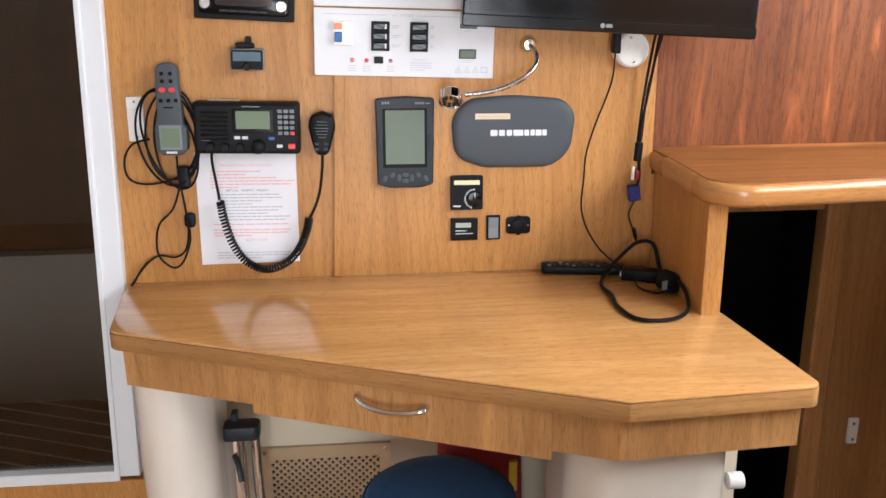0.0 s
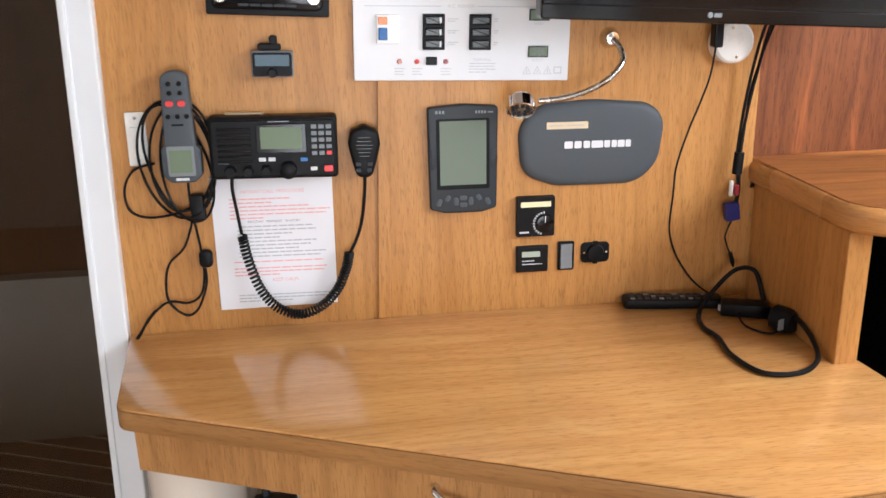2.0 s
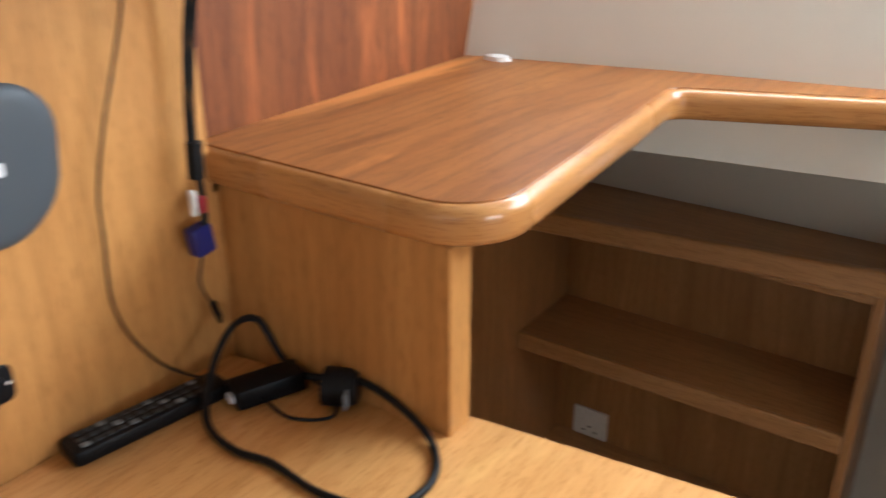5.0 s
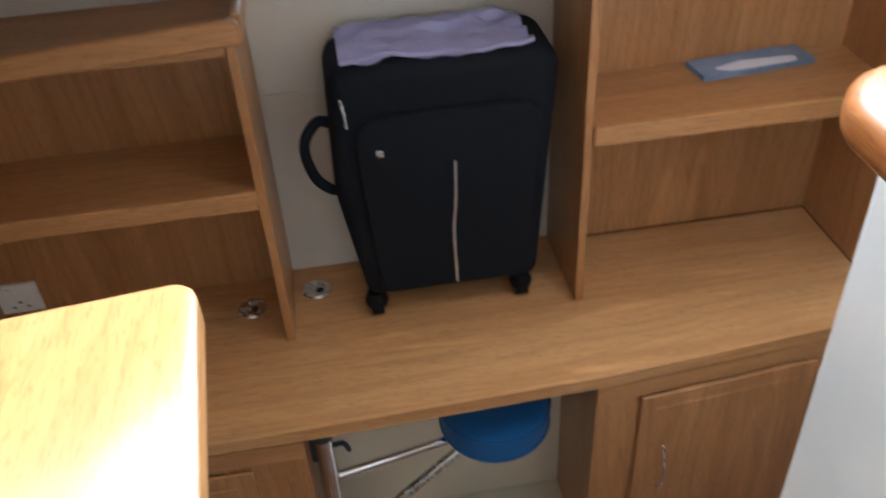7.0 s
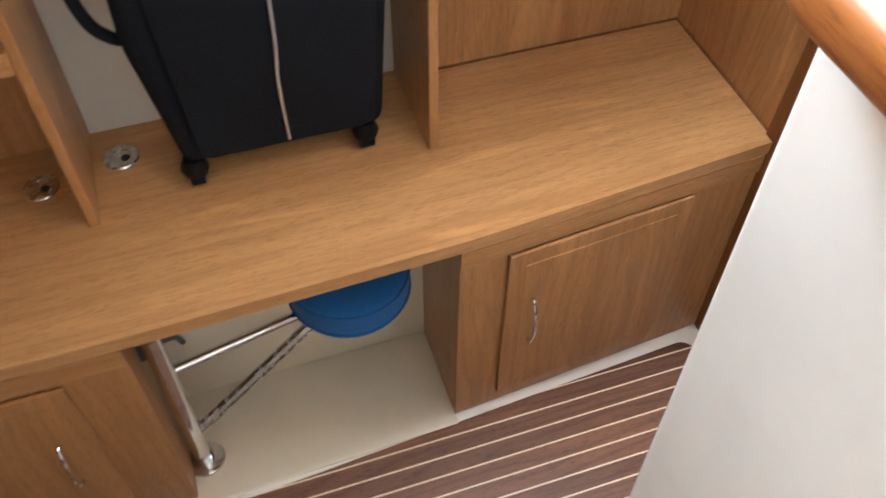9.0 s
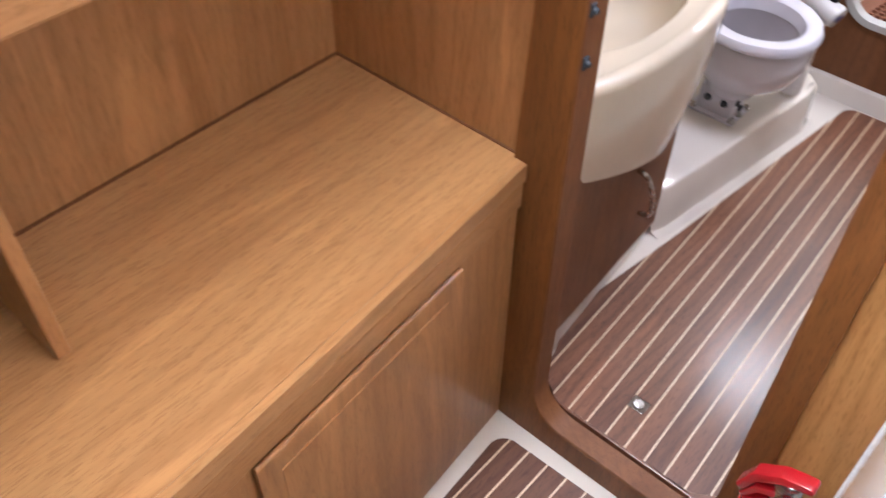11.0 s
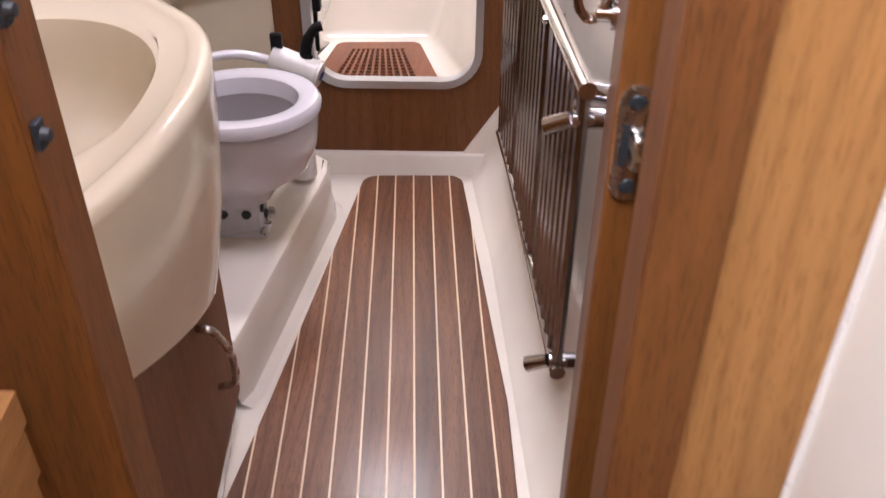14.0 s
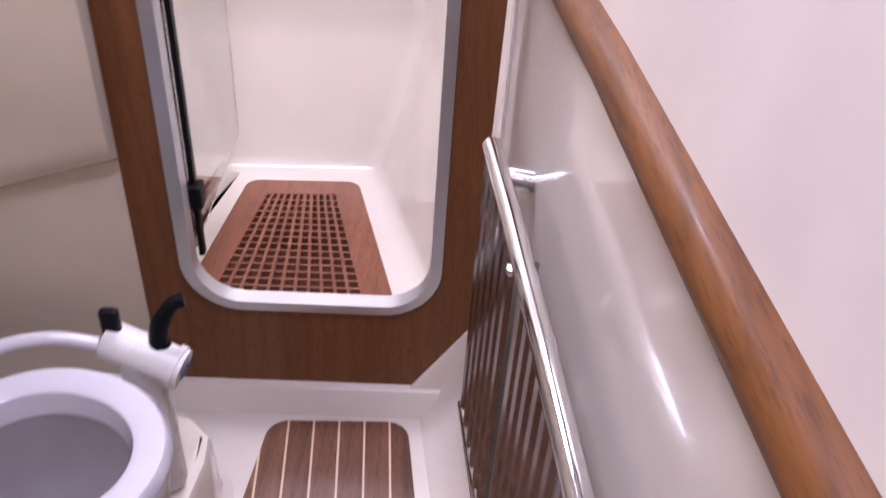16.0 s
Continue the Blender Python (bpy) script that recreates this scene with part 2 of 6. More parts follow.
PANE = plain("bright_pane", (0.9, 0.95, 1.0), 0.3, relief=0.0, Emission_Color=(0.95, 0.97, 1.0, 1), Emission_Strength=2.6)

# ---- building helpers ----


def link_mesh(name, bm, mat, smooth=False):
    bmesh.ops.recalc_face_normals(bm, faces=bm.faces)
    me = bpy.data.meshes.new(name)
    if smooth:
        for f in bm.faces:
            f.smooth = True
        for e in bm.edges:
            if len(e.link_faces) == 2 and e.calc_face_angle(0) > 0.7:
                e.smooth = False
    bm.to_mesh(me)
    bm.free()
    me.materials.append(mat)
    return new(name, me)


def thing(name, loc, label, category, group="", kind=""):
    e = new(name)
    e.empty_display_size = 0.05
    e.location = loc
    return tagged(e, label, category, group, kind)


def part(name, bm, mat, parent, label="", smooth=False):
    ob = link_mesh(name, bm, mat, smooth)
    if parent:
        ob.parent = parent
        base = Vector(parent.location) if parent.type == "EMPTY" else Vector((0, 0, 0))
        if parent.type == "EMPTY":
            ob.matrix_parent_inverse = Matrix.Translation(-base)
    return tagged(ob, label)


def single(name, bm, mat, label, category, group="", kind="", smooth=False):
    return tagged(link_mesh(name, bm, mat, smooth), label, category, group, kind)


def structure(name, bm, mat, label, smooth=False):
    return tagged(link_mesh(name, bm, mat, smooth), label, name.split("_")[0], "", "structure")


def box(x0, x1, y0, y1, z0, z1, bevel=0.0, seg=2, bm=None):
    b = bmesh.new()
    bmesh.ops.create_cube(b, size=1.0)
    for v in b.verts:
        v.co = ((x0 + x1) / 2 + v.co.x * (x1 - x0), (y0 + y1) / 2 + v.co.y * (y1 - y0), (z0 + z1) / 2 + v.co.z * (z1 - z0))
    if bevel:
        bmesh.ops.bevel(b, geom=b.edges[:], offset=bevel, segments=seg, affect="EDGES", profile=0.5)
    return b


def joined(*bms):
    """Several bmeshes as one."""
    out = bmesh.new()
    for b in bms:
        me = bpy.data.meshes.new("tmp")
        b.to_mesh(me)
        b.free()
        out.from_mesh(me)
        bpy.data.meshes.remove(me)
    return out


def moved(b, m):
    bmesh.ops.transform(b, matrix=m, verts=b.verts)
    return b


def prism(points, lo, hi, axis="z", bevel=0.0, seg=2):
    """A flat outline pushed from lo to hi along an axis. Outline: (x, y) for z, (x, z) for y, (y, z) for x."""
    def at(p, h):
        return {"z": (p[0], p[1], h), "y": (p[0], h, p[1]), "x": (h, p[0], p[1])}[axis]
    b = bmesh.new()
    low = [b.verts.new(at(p, lo)) for p in points]
    top = [b.verts.new(at(p, hi)) for p in points]
    n = len(points)
    caps = [b.faces.new(low), b.faces.new(top)]
    for i in range(n):
        b.faces.new((low[i], low[(i + 1) % n], top[(i + 1) % n], top[i]))
    bmesh.ops.recalc_face_normals(b, faces=b.faces)
    if bevel:
        rim = [e for f in caps for e in f.edges]
        bmesh.ops.bevel(b, geom=rim, offset=bevel, segments=seg, affect="EDGES", profile=0.5)
    return b


def rounded(points, radii, steps=6):
    """The outline with its corners rounded."""
    out, n = [], len(points)
    if isinstance(radii, (int, float)):
        radii = [radii] * n
    for i, p in enumerate(points):
        r = radii[i]
        p = Vector(p)
        if r <= 0:
            out.append(tuple(p))
            continue
        a, c = (Vector(points[i - 1]) - p), (Vector(points[(i + 1) % n]) - p)
        la, lc = a.length, c.length
        a.normalize(), c.normalize()
        half = a.angle(c) / 2
        d = min(r / math.tan(half), la * 0.49, lc * 0.49)
        r2 = d * math.tan(half)
        mid = p + (a + c).normalized() * (r2 / math.sin(half))
        s, e = p + a * d - mid, p + c * d - mid
        for k in range(steps + 1):
            v = s.lerp(e, k / steps)
            out.append(tuple(mid + v.normalized() * r2))
    return out


def ring_prism(outer, inner, lo, hi, axis="z"):
    """A flat ring between two outlines with as many points each."""
    def at(p, h):
        return {"z": (p[0], p[1], h), "y": (p[0], h, p[1]), "x": (h, p[0], p[1])}[axis]
    b = bmesh.new()
    rows = [[b.verts.new(at(p, h)) for p in o] for o, h in ((outer, lo), (outer, hi), (inner, hi), (inner, lo))]
    n = len(outer)
    for k in range(4):
        r, s = rows[k], rows[(k + 1) % 4]
        for i in range(n):
            b.faces.new((r[i], r[(i + 1) % n], s[(i + 1) % n], s[i]))
    return b


def tube(points, radius, sides=8, closed=False, caps=True):
    """A round bar along a line of points; radius may be a list."""
    pts = [Vector(p) for p in points]
    n = len(pts)
    radii = [radius] * n if isinstance(radius, (int, float)) else list(radius)
    b = bmesh.new()
    rings, side = [], None
    for i, p in enumerate(pts):
        a = pts[i - 1] if (i or closed) else p
        c = pts[(i + 1) % n] if (i < n - 1 or closed) else p
        d = (c - a).normalized()
        if side is None:
            side = d.cross(Vector((0, 0, 1)) if abs(d.z) < 0.9 else Vector((1, 0, 0))).normalized()
        else:
            side = (side - d * side.dot(d)).normalized()
        up = d.cross(side)
        rings.append([b.verts.new(p + (side * math.cos(k * math.tau / sides) + up * math.sin(k * math.tau / sides)) * radii[i]) for k in range(sides)])
    for i in range(n if closed else n - 1):
        r, s = rings[i], rings[(i + 1) % n]
        for k in range(sides):
            b.faces.new((r[k], r[(k + 1) % sides], s[(k + 1) % sides], s[k]))
    if caps and not closed:
        b.faces.new(rings[0])
        b.faces.new(rings[-1][::-1])
    return b


def smooth_line(points, steps=8, closed=False):
    """A Catmull-Rom line through the points."""
    p = [Vector(q) for q in points]
    n = len(p)
    out = []
    for i in range(n if closed else n - 1):
        a, b0, c, d = (p[(i + k) % n] if closed else p[min(max(i + k, 0), n - 1)] for k in (-1, 0, 1, 2))
        for k in range(steps):
            t = k / steps
            out.append(0.5 * ((2 * b0) + (c - a) * t + (2 * a - 5 * b0 + 4 * c - d) * t * t + (3 * b0 - a - 3 * c + d) * t ** 3))
    if not closed:
        out.append(p[-1])
    return out


def lathe(profile, m, steps=32, squash=(1, 1)):
    """A profile of (radius, height) turned about the axis of the pose m."""
    b = bmesh.new()
    rings = []
    for r, h in profile:
        if r <= 1e-6:
            rings.append([b.verts.new(m @ Vector((0, 0, h)))])
        else:
            rings.append([b.verts.new(m @ Vector((r * squash[0] * math.cos(k * math.tau / steps), r * squash[1] * math.sin(k * math.tau / steps), h))) for k in range(steps)])
    for r, s in zip(rings, rings[1:]):
        for k in range(steps):
            q = [r[k % len(r)], r[(k + 1) % len(r)], s[(k + 1) % len(s)], s[k % len(s)]]
            q = list(dict.fromkeys(q))
            if len(q) > 2:
                b.faces.new(q)
    return b


def loft(rows, close=False):
    """A sheet through rows of points with as many points each."""
    b = bmesh.new()
    vs = [[b.verts.new(p) for p in row] for row in rows]
    for r, s in zip(vs, vs[1:]):
        for i in range(len(r) if close else len(r) - 1):
            b.faces.new((r[i], r[(i + 1) % len(r)], s[(i + 1) % len(s)], s[i]))
    return b


def clipped(poly, axis, lo, hi):
    """The outline cut to lo..hi along axis 0 or 1."""
    for limit, sign in ((lo, 1), (hi, -1)):
        out = []
        for i, q in enumerate(poly):
            p = poly[i - 1]
            dp, dq = sign * (p[axis] - limit), sign * (q[axis] - limit)
            if (dp < 0) != (dq < 0):
                k = dp / (dp - dq)
                out.append((p[0] + (q[0] - p[0]) * k, p[1] + (q[1] - p[1]) * k))
            if dq >= 0:
                out.append(q)
        poly = out
        if len(poly) < 3:
            return []
    return poly


def words(name, text, size, m, mat, parent, label="", align="CENTER", width=1.0):
    """Lettering in the built-in font as a flat mesh; m: its pose, reading along x, upright along y."""
    cu = bpy.data.curves.new(name, "FONT")
    cu.body, cu.size, cu.align_x, cu.align_y, cu.resolution_u = text, size, align, "CENTER", 2
    tmp = bpy.data.objects.new(name, cu)
    me = bpy.data.meshes.new_from_object(tmp)
    bpy.data.objects.remove(tmp)
    b = bmesh.new()
    b.from_mesh(me)
    bpy.data.meshes.remove(me)
    moved(b, m @ Matrix.Diagonal((width, 1, 1, 1)))
    return part(name, b, mat, parent, label)

# ---- structure: saloon ----
SF, TOP, DESK, TRAY, SOLE = 0.80, 1.545, 0.70, 0.05, 0.066

structure("floor_saloon", prism([(-1.7, -3.4), (1.70, -3.4), (1.70, -1.38), (1.22, -1.38), (1.22, 0.02), (-1.7, 0.02)], SF - 0.06, SF), OAK_CAB_H, "varnished wooden saloon floor")
structure("ceiling", joined(box(-1.75, 2.95, -3.45, 0.4, 2.72, 2.78)), LINER, "plain off-white cabin ceiling")
structure("wall_aft", box(-1.75, 1.70, -3.45, -3.40, SF - 0.06, 2.72), WHITE_WALL, "plain white cabin wall behind the walk")
structure("wall_port", box(-1.75, -1.70, -3.40, 0.02, SF - 0.06, 2.72), WHITE_WALL, "plain white cabin wall")

# instrument bulkhead, in two sheets with a proud cover strip between them
structure("wall_instrument", joined(box(0.506, 1.605, 0.0, 0.03, 1.30, 2.72), box(1.605, 1.64, 0.0, 0.028, 1.30, 1.742)), OAK_WALL, "varnished oak veneer bulkhead carrying the instruments")
structure("wall_under_table", box(0.52, 1.66, 0.012, 0.04, SF, 1.30), CREAM, "white moulded wall under the chart table")
structure("wall_red", box(1.605, 2.75, 0.028, 0.06, 1.742, 2.72), OAK_RED, "red-brown varnished plywood bulkhead above the shelf")
strip = prism([(0.945, 1.545), (0.966, 1.545), (0.984, 1.955), (0.963, 1.955)], -0.006, 0.0, "y", 0.0015)
structure("trim_strip", strip, OAK_WALL, "thin oak cover strip on the bulkhead joint")

# glazed door in the bulkhead, and a cockpit box added behind its glass
d = thing("door_sliding", (0.2, 0.0, 1.10), "dark glazed sliding door in a white aluminium frame", "door", kind="structure")
part("door_frame", prism([(0.460, 1.112), (0.509, 1.112), (0.567, 2.72), (0.524, 2.72)], -0.02, 0.02, "y", 0.003), ALU, d, "white aluminium frame post")
part("frame_lip", prism([(0.4575, 1.105), (0.468, 1.105), (0.532, 2.72), (0.5215, 2.72)], -0.026, -0.016, "y", 0.002), ALU, d)
part("bottom_rail", box(-0.9, 0.462, -0.02, 0.02, 1.100, 1.126, 0.003), ALU, d)
pane = part("pane", box(-0.9, 0.50, 0.004, 0.010, 1.122, 2.72), TINTED, d, "dark tinted pane")
pane.visible_shadow = False
structure("wall_door_sill", box(-1.7, 0.54, -0.015, 0.03, SF, 1.100, 0.004), OAK_WALL, "oak sill board under the sliding door")
structure("wall_left", box(-1.7, -0.9, 0.0, 0.04, 1.10, 2.72), OAK_WALL, "oak bulkhead beside the sliding door")
structure("floor_cockpit", box(-1.7, 0.9, 0.04, 2.0, 0.75, 0.80), PLANK, "brown striped floor beyond the glass")
for i in range(14):
    y = 0.15 + i * 0.075
    structure("trim_cockpit", prism([(-1.6, y + 0.7), (0.8, y - 0.25), (0.8, y - 0.243), (-1.6, y + 0.707)], 0.8005, 0.803), CAULK, "pale strip in the floor beyond the glass")
structure("wall_cockpit", box(-1.7, 0.9, 1.02, 1.08, 0.75, 1.31), LINER, "beige moulded locker front beyond the glass")
# dark veneer here stands in for the dim space behind the glass
structure("wall_cockpit_dark", box(-1.7, 0.9, 1.10, 1.16, 0.75, 2.72), TEAK_V, "dark brown panel put in for the dark space beyond the glass")
structure("wall_cockpit_side", box(0.60, 0.64, 0.05, 1.1, 0.75, 2.72), LINER, "beige wall beyond the glass")
structure("ceiling_cockpit", box(-1.7, 0.9, 0.04, 1.2, 2.72, 2.76), TEAK_V, "dark brown ceiling added over the space beyond the glass")

# steps down into the hull
for i, (x0, x1, z) in enumerate(((1.22, 1.44, 0.60), (1.44, 1.64, 0.40), (1.64, 1.80, 0.20))):
    st = thing("stair_step", (x0, -1.0, 0), "white moulded step with a brown tread", "stair", "companion steps", "structure")
    part("riser", box(x0, x1, -1.25, -0.45, 0.0, z - 0.012), GEL, st)
    part("tread", box(x0 - 0.004, x1 + 0.006, -1.25, -0.455, z - 0.012, z, 0.003), TEAK_Y, st, "brown wooden tread")

# white side wall of the steps with its wooden cap
side = rounded([(1.20, -1.252), (1.779, -1.252), (1.779, -1.38), (1.20, -1.38)], [0.02, 0.012, 0, 0.02])
structure("wall_stair", prism(side, SF - 0.8, 1.56), WHITE_WALL, "glossy white moulded side wall of the steps")
cap = rounded([(1.17, -1.172), (1.800, -1.172), (1.802, -1.41), (1.17, -1.41)], [0.06, 0.085, 0.06, 0.06], 10)
structure("trim_cap", prism(cap, 1.56, 1.612, bevel=0.02, seg=4), OAK_SHELF, "thick rounded varnished wooden cap on the white wall", True)
structure("wall_hull_inner", box(1.70, 1.775, -1.86, -1.3802, 0.0, 1.558), WHITE_WALL, "glossy white inner hull wall")
# unseen wall, added to close the room above the cap
structure("wall_hull_upper", joined(box(1.70, 1.775, -1.86, -1.412, 1.5585, 2.72), box(1.70, 1.774, -3.40, -1.8602, SF, 2.72)), WHITE_WALL, "white closing wall added out of view above the hull wall")
structure("wall_hull_left", box(1.60, 1.66, -0.40, 0.6, 0.0, 1.50), CREAM, "cream moulded wall under the chart table")
structure("wall_hull_end", joined(box(2.085, 2.78, 0.13, 0.16, 0.0, 1.742), box(1.60, 2.085, 0.13, 0.16, 1.62, 1.742)), OAK_CAB, "brown veneer bulkhead with a dark opening at the end of the hull")
structure("trim_hull_end", box(2.060, 2.115, 0.112, 0.165, 0.0, 1.742, 0.006), OAK_CAB, "brown wooden door post of the dark opening")
# cabin beyond the opening: its darkness is put into the surface colour
structure("wall_cabin_port", box(1.55, 1.60, 0.16, 1.2, 0.0, 1.742), SHADE_BLACK, "cabin side wall coloured near-black for the shade beyond the opening")
structure("wall_cabin_hull", box(2.5, 2.55, 0.16, 1.2, 0.0, 1.742), SHADE_BLACK, "hull side coloured near-black for the shade beyond the opening")
structure("wall_cabin_end", box(1.55, 2.55, 1.2, 1.25, 0.0, 1.70), SHADE_BLACK, "cabin end wall coloured near-black for the shade beyond the opening")
structure("ceiling_cabin", box(1.60, 2.50, 0.16, 1.2, 1.70, 1.742), SHADE_BLACK, "cabin ceiling coloured near-black for the shade beyond the opening")
structure("floor_cabin", box(1.55, 2.55, 0.16, 1.25, -0.02, 0.0), SHADE_BLACK, "cabin floor coloured near-black for the shade beyond the opening")
sp = thing("lock_plate", (2.2, 0.11, 1.05), "small white lock plate screwed to the wooden door post", "lock plate")
part("plate", box(2.185, 2.212, 0.122, 0.130, 1.015, 1.085, 0.003), WHITE_PL, sp)
for dz in (-0.022, 0.022):
    part("screw", lathe([(0, 0.001), (0.004, 0.001), (0.004, 0)], pose(2.198, 0.1215, 1.05 + dz, 90, 0, 0), 8), STEEL, sp)

# hull sole: moulded tray and planks
structure("floor_tray", prism([(1.60, 0.13), (2.80, 0.13), (2.80, -1.853), (1.60, -1.853)], 0.0, TRAY), GEL, "white moulded hull floor pan")
sole_out = rounded([(1.80, 0.12), (2.20, 0.12), (2.222, -0.30), (2.318, -1.806), (1.80, -1.822)], [0, 0, 0, 0.035, 0], 6)

# head bulkhead with its doorway
OPEN = rounded([(1.912, 0.112), (2.281, 0.112), (2.283, 1.70), (1.912, 1.70)], [0.07, 0.075, 0.05, 0.05], 8)
OUTER = rounded([(1.866, 0.052), (2.395, 0.052), (2.322, 1.77), (1.866, 1.77)], [0.01, 0.01, 0.09, 0.09], 8)
BIG = rounded([(1.774, 0.0), (2.80, 0.0), (2.80, 2.72), (1.774, 2.72)], 0.001, 8)
structure("wall_head", ring_prism(BIG, OPEN, -1.885, -1.853, "y"), OAK_CAB, "oak veneer bulkhead with the doorway to the toilet room")
fr = thing("door_frame_head", (2.1, -1.85, 0.05), "golden brown varnished door frame with rounded corners", "door frame", kind="structure")
part("casing", ring_prism(OUTER, OPEN, -1.857, -1.842, "y"), OAK_FRAME, fr)
part("jamb", box(1.868, 1.905, -1.930, -1.885, 0.055, 1.76, 0.003), OAK_FRAME, fr)
part("reveal", ring_prism(OPEN, rounded([(1.915, 0.115), (2.278, 0.115), (2.280, 1.697), (1.915, 1.697)], [0.067, 0.072, 0.047, 0.047], 8), -1.887, -1.8435, "y"), TEAK_V, fr, "darker worn inner edge", True)
part("sill", box(1.93, 2.30, -1.93, -1.855, 0.030, 0.050, 0.003), TEAK_V, fr)
structure("wall_head_panel", box(1.778, 1.870, -1.8565, -1.846, 0.04, 2.0, 0.002), wood("oak_light", (0.43, 0.215, 0.066), (0.35, 0.16, 0.044), (0.19, 0.078, 0.02), "z", 0.42, 0.05, 2.2, flame=0.35), "pale oak panel between door frame and white wall")
structure("trim_head_corner", box(1.7735, 1.7785, -1.85, -1.842, 0.04, 2.0, 0.001), WHITE_PL, "white sealant bead in the corner")

# ---- structure: hull side ----
FRONT = [(2.275, 0.13), (2.275, -0.60), (2.292, -1.20), (2.345, -1.852)]
structure("wall_hull_side", box(2.78, 2.84, -1.93, 0.30, 0.0, 1.64), LINER, "beige fabric-lined hull side")
structure("trim_liner_joint", box(2.776, 2.782, -1.20, -0.57, 1.155, 1.162), LINER, "faint horizontal joint in the hull lining")
LE = [(2.115, -0.315), (2.246, -0.645), (2.36, -1.10), (2.44, -1.85)]
structure("wall_side_box", prism([(2.17, 0.03), (2.86, 0.03), (2.86, -1.85), (2.475, -1.85), (2.395, -1.10), (2.281, -0.645)], 1.668, 1.7505), WHITE_WALL, "white moulded band under the ledge")
slab = rounded([(1.600, 0.028), (1.600, -0.352)] + LE + [(2.86, -1.85), (2.86, 0.028)], [0, 0.075, 0.03, 0.02, 0.02, 0, 0, 0], 8)
sh = thing("shelf_corner", (1.9, -0.15, 1.742), "thick varnished wooden shelf and ledge with rounded nosing", "shelf", kind="structure")
part("nosing", prism(slab, 1.751, 1.791, bevel=0.012, seg=4), OAK_NOSE, sh, "golden oak nosing", True)
top_face = rounded([(1.612, 0.027), (1.612, -0.340)] + [(x + 0.012, y + 0.010) for x, y in LE[:1]] + [(x + 0.013, y) for x, y in LE[1:]] + [(2.86, -1.85), (2.86, 0.027)], [0, 0.065, 0.03, 0.02, 0.02, 0, 0, 0], 8)
part("shelf_board", prism(top_face, 1.785, 1.7925, bevel=0.001, seg=1), OAK_SHELF, sh, "reddish varnished top face")
LB = [(2.14, 0.03), (2.215, -0.27), (2.285, -0.645), (2.42, -1.10), (2.50, -1.85)]


def lean(o, z):
    return [(x + o, y, z) for x, y in LB]


structure("wall_window_lining", loft([lean(0.0, 1.791), lean(0.035, 1.92), lean(0.075, 2.03)]), LINER, "beige sloping lining under the side window", True)
structure("trim_lining_joint", box(2.19, 2.20, -0.13, -0.12, 1.80, 1.802), LINER, "fine joint in the lining")
structure("window_1", loft([lean(0.075, 2.03), lean(0.070, 2.034), lean(0.105, 2.055), lean(0.13, 2.06)]), ALU_GREY, "grey metal sill of the side window")
structure("window_1_pane", loft([lean(0.13, 2.06), lean(0.42, 2.72)]), PANE, "bright side window pane full of daylight")
single("shelf_catch", lathe([(0, 0.006), (0.012, 0.006), (0.014, 0.0)], pose(2.14, -0.03, 1.7925), 14, (1, 1.6)), WHITE_PL, "small white plastic catch on the corner shelf", "catch")
structure("wall_back_closing", box(2.94, 2.99, -4.2, 0.4, 0.0, 2.72), WHITE_WALL, "outer hull")
structure("wall_front_closing", box(1.60, 2.95, -1.93, -1.86, 1.9, 2.72), WHITE_WALL, "white panel above the toilet room bulkhead")

# ---- hull desk and cabinets ----
dt = thing("hull_worktop", (2.5, -0.9, 0.664), "long varnished oak worktop along the hull side", "worktop")
part("board", prism([(x + 0.012, y) for x, y in FRONT] + [(2.78, -1.852), (2.78, 0.13)], 0.668, DESK), OAK_DESK, dt)
part("edge_band", prism([(x - 0.001, y) for x, y in FRONT] + [(x + 0.0118, y) for x, y in FRONT[::-1]], 0.668, DESK, bevel=0.0006, seg=1), OAK_DESK, dt, "", True)


structure("trim_worktop_seam", joined(box(2.7525, 2.758, -1.852, -1.216, DESK, DESK + 0.0025), box(2.36, 2.7525, -1.8525, -1.8485, DESK, DESK + 0.0025)), TEAK_V, "thin dark strip in the joint along the worktop's back edges")


def front_x(y):
    for (xa, ya), (xb, yb) in zip(FRONT, FRONT[1:]):
        if yb <= y <= ya:
            return xa + (xb - xa) * (y - ya) / (yb - ya)
    return FRONT[0][0]


def slab_on_front(y0, y1, z0, z1, out0, out1, bevel=0.004):
    """A board that lies along the cabinet front between y0 and y1."""
    a, b = front_x(y0) + 0.009, front_x(y1) + 0.009
    return prism([(a - out1, y0), (a - out0, y0), (b - out0, y1), (b - out1, y1)], z0, z1, bevel=bevel)


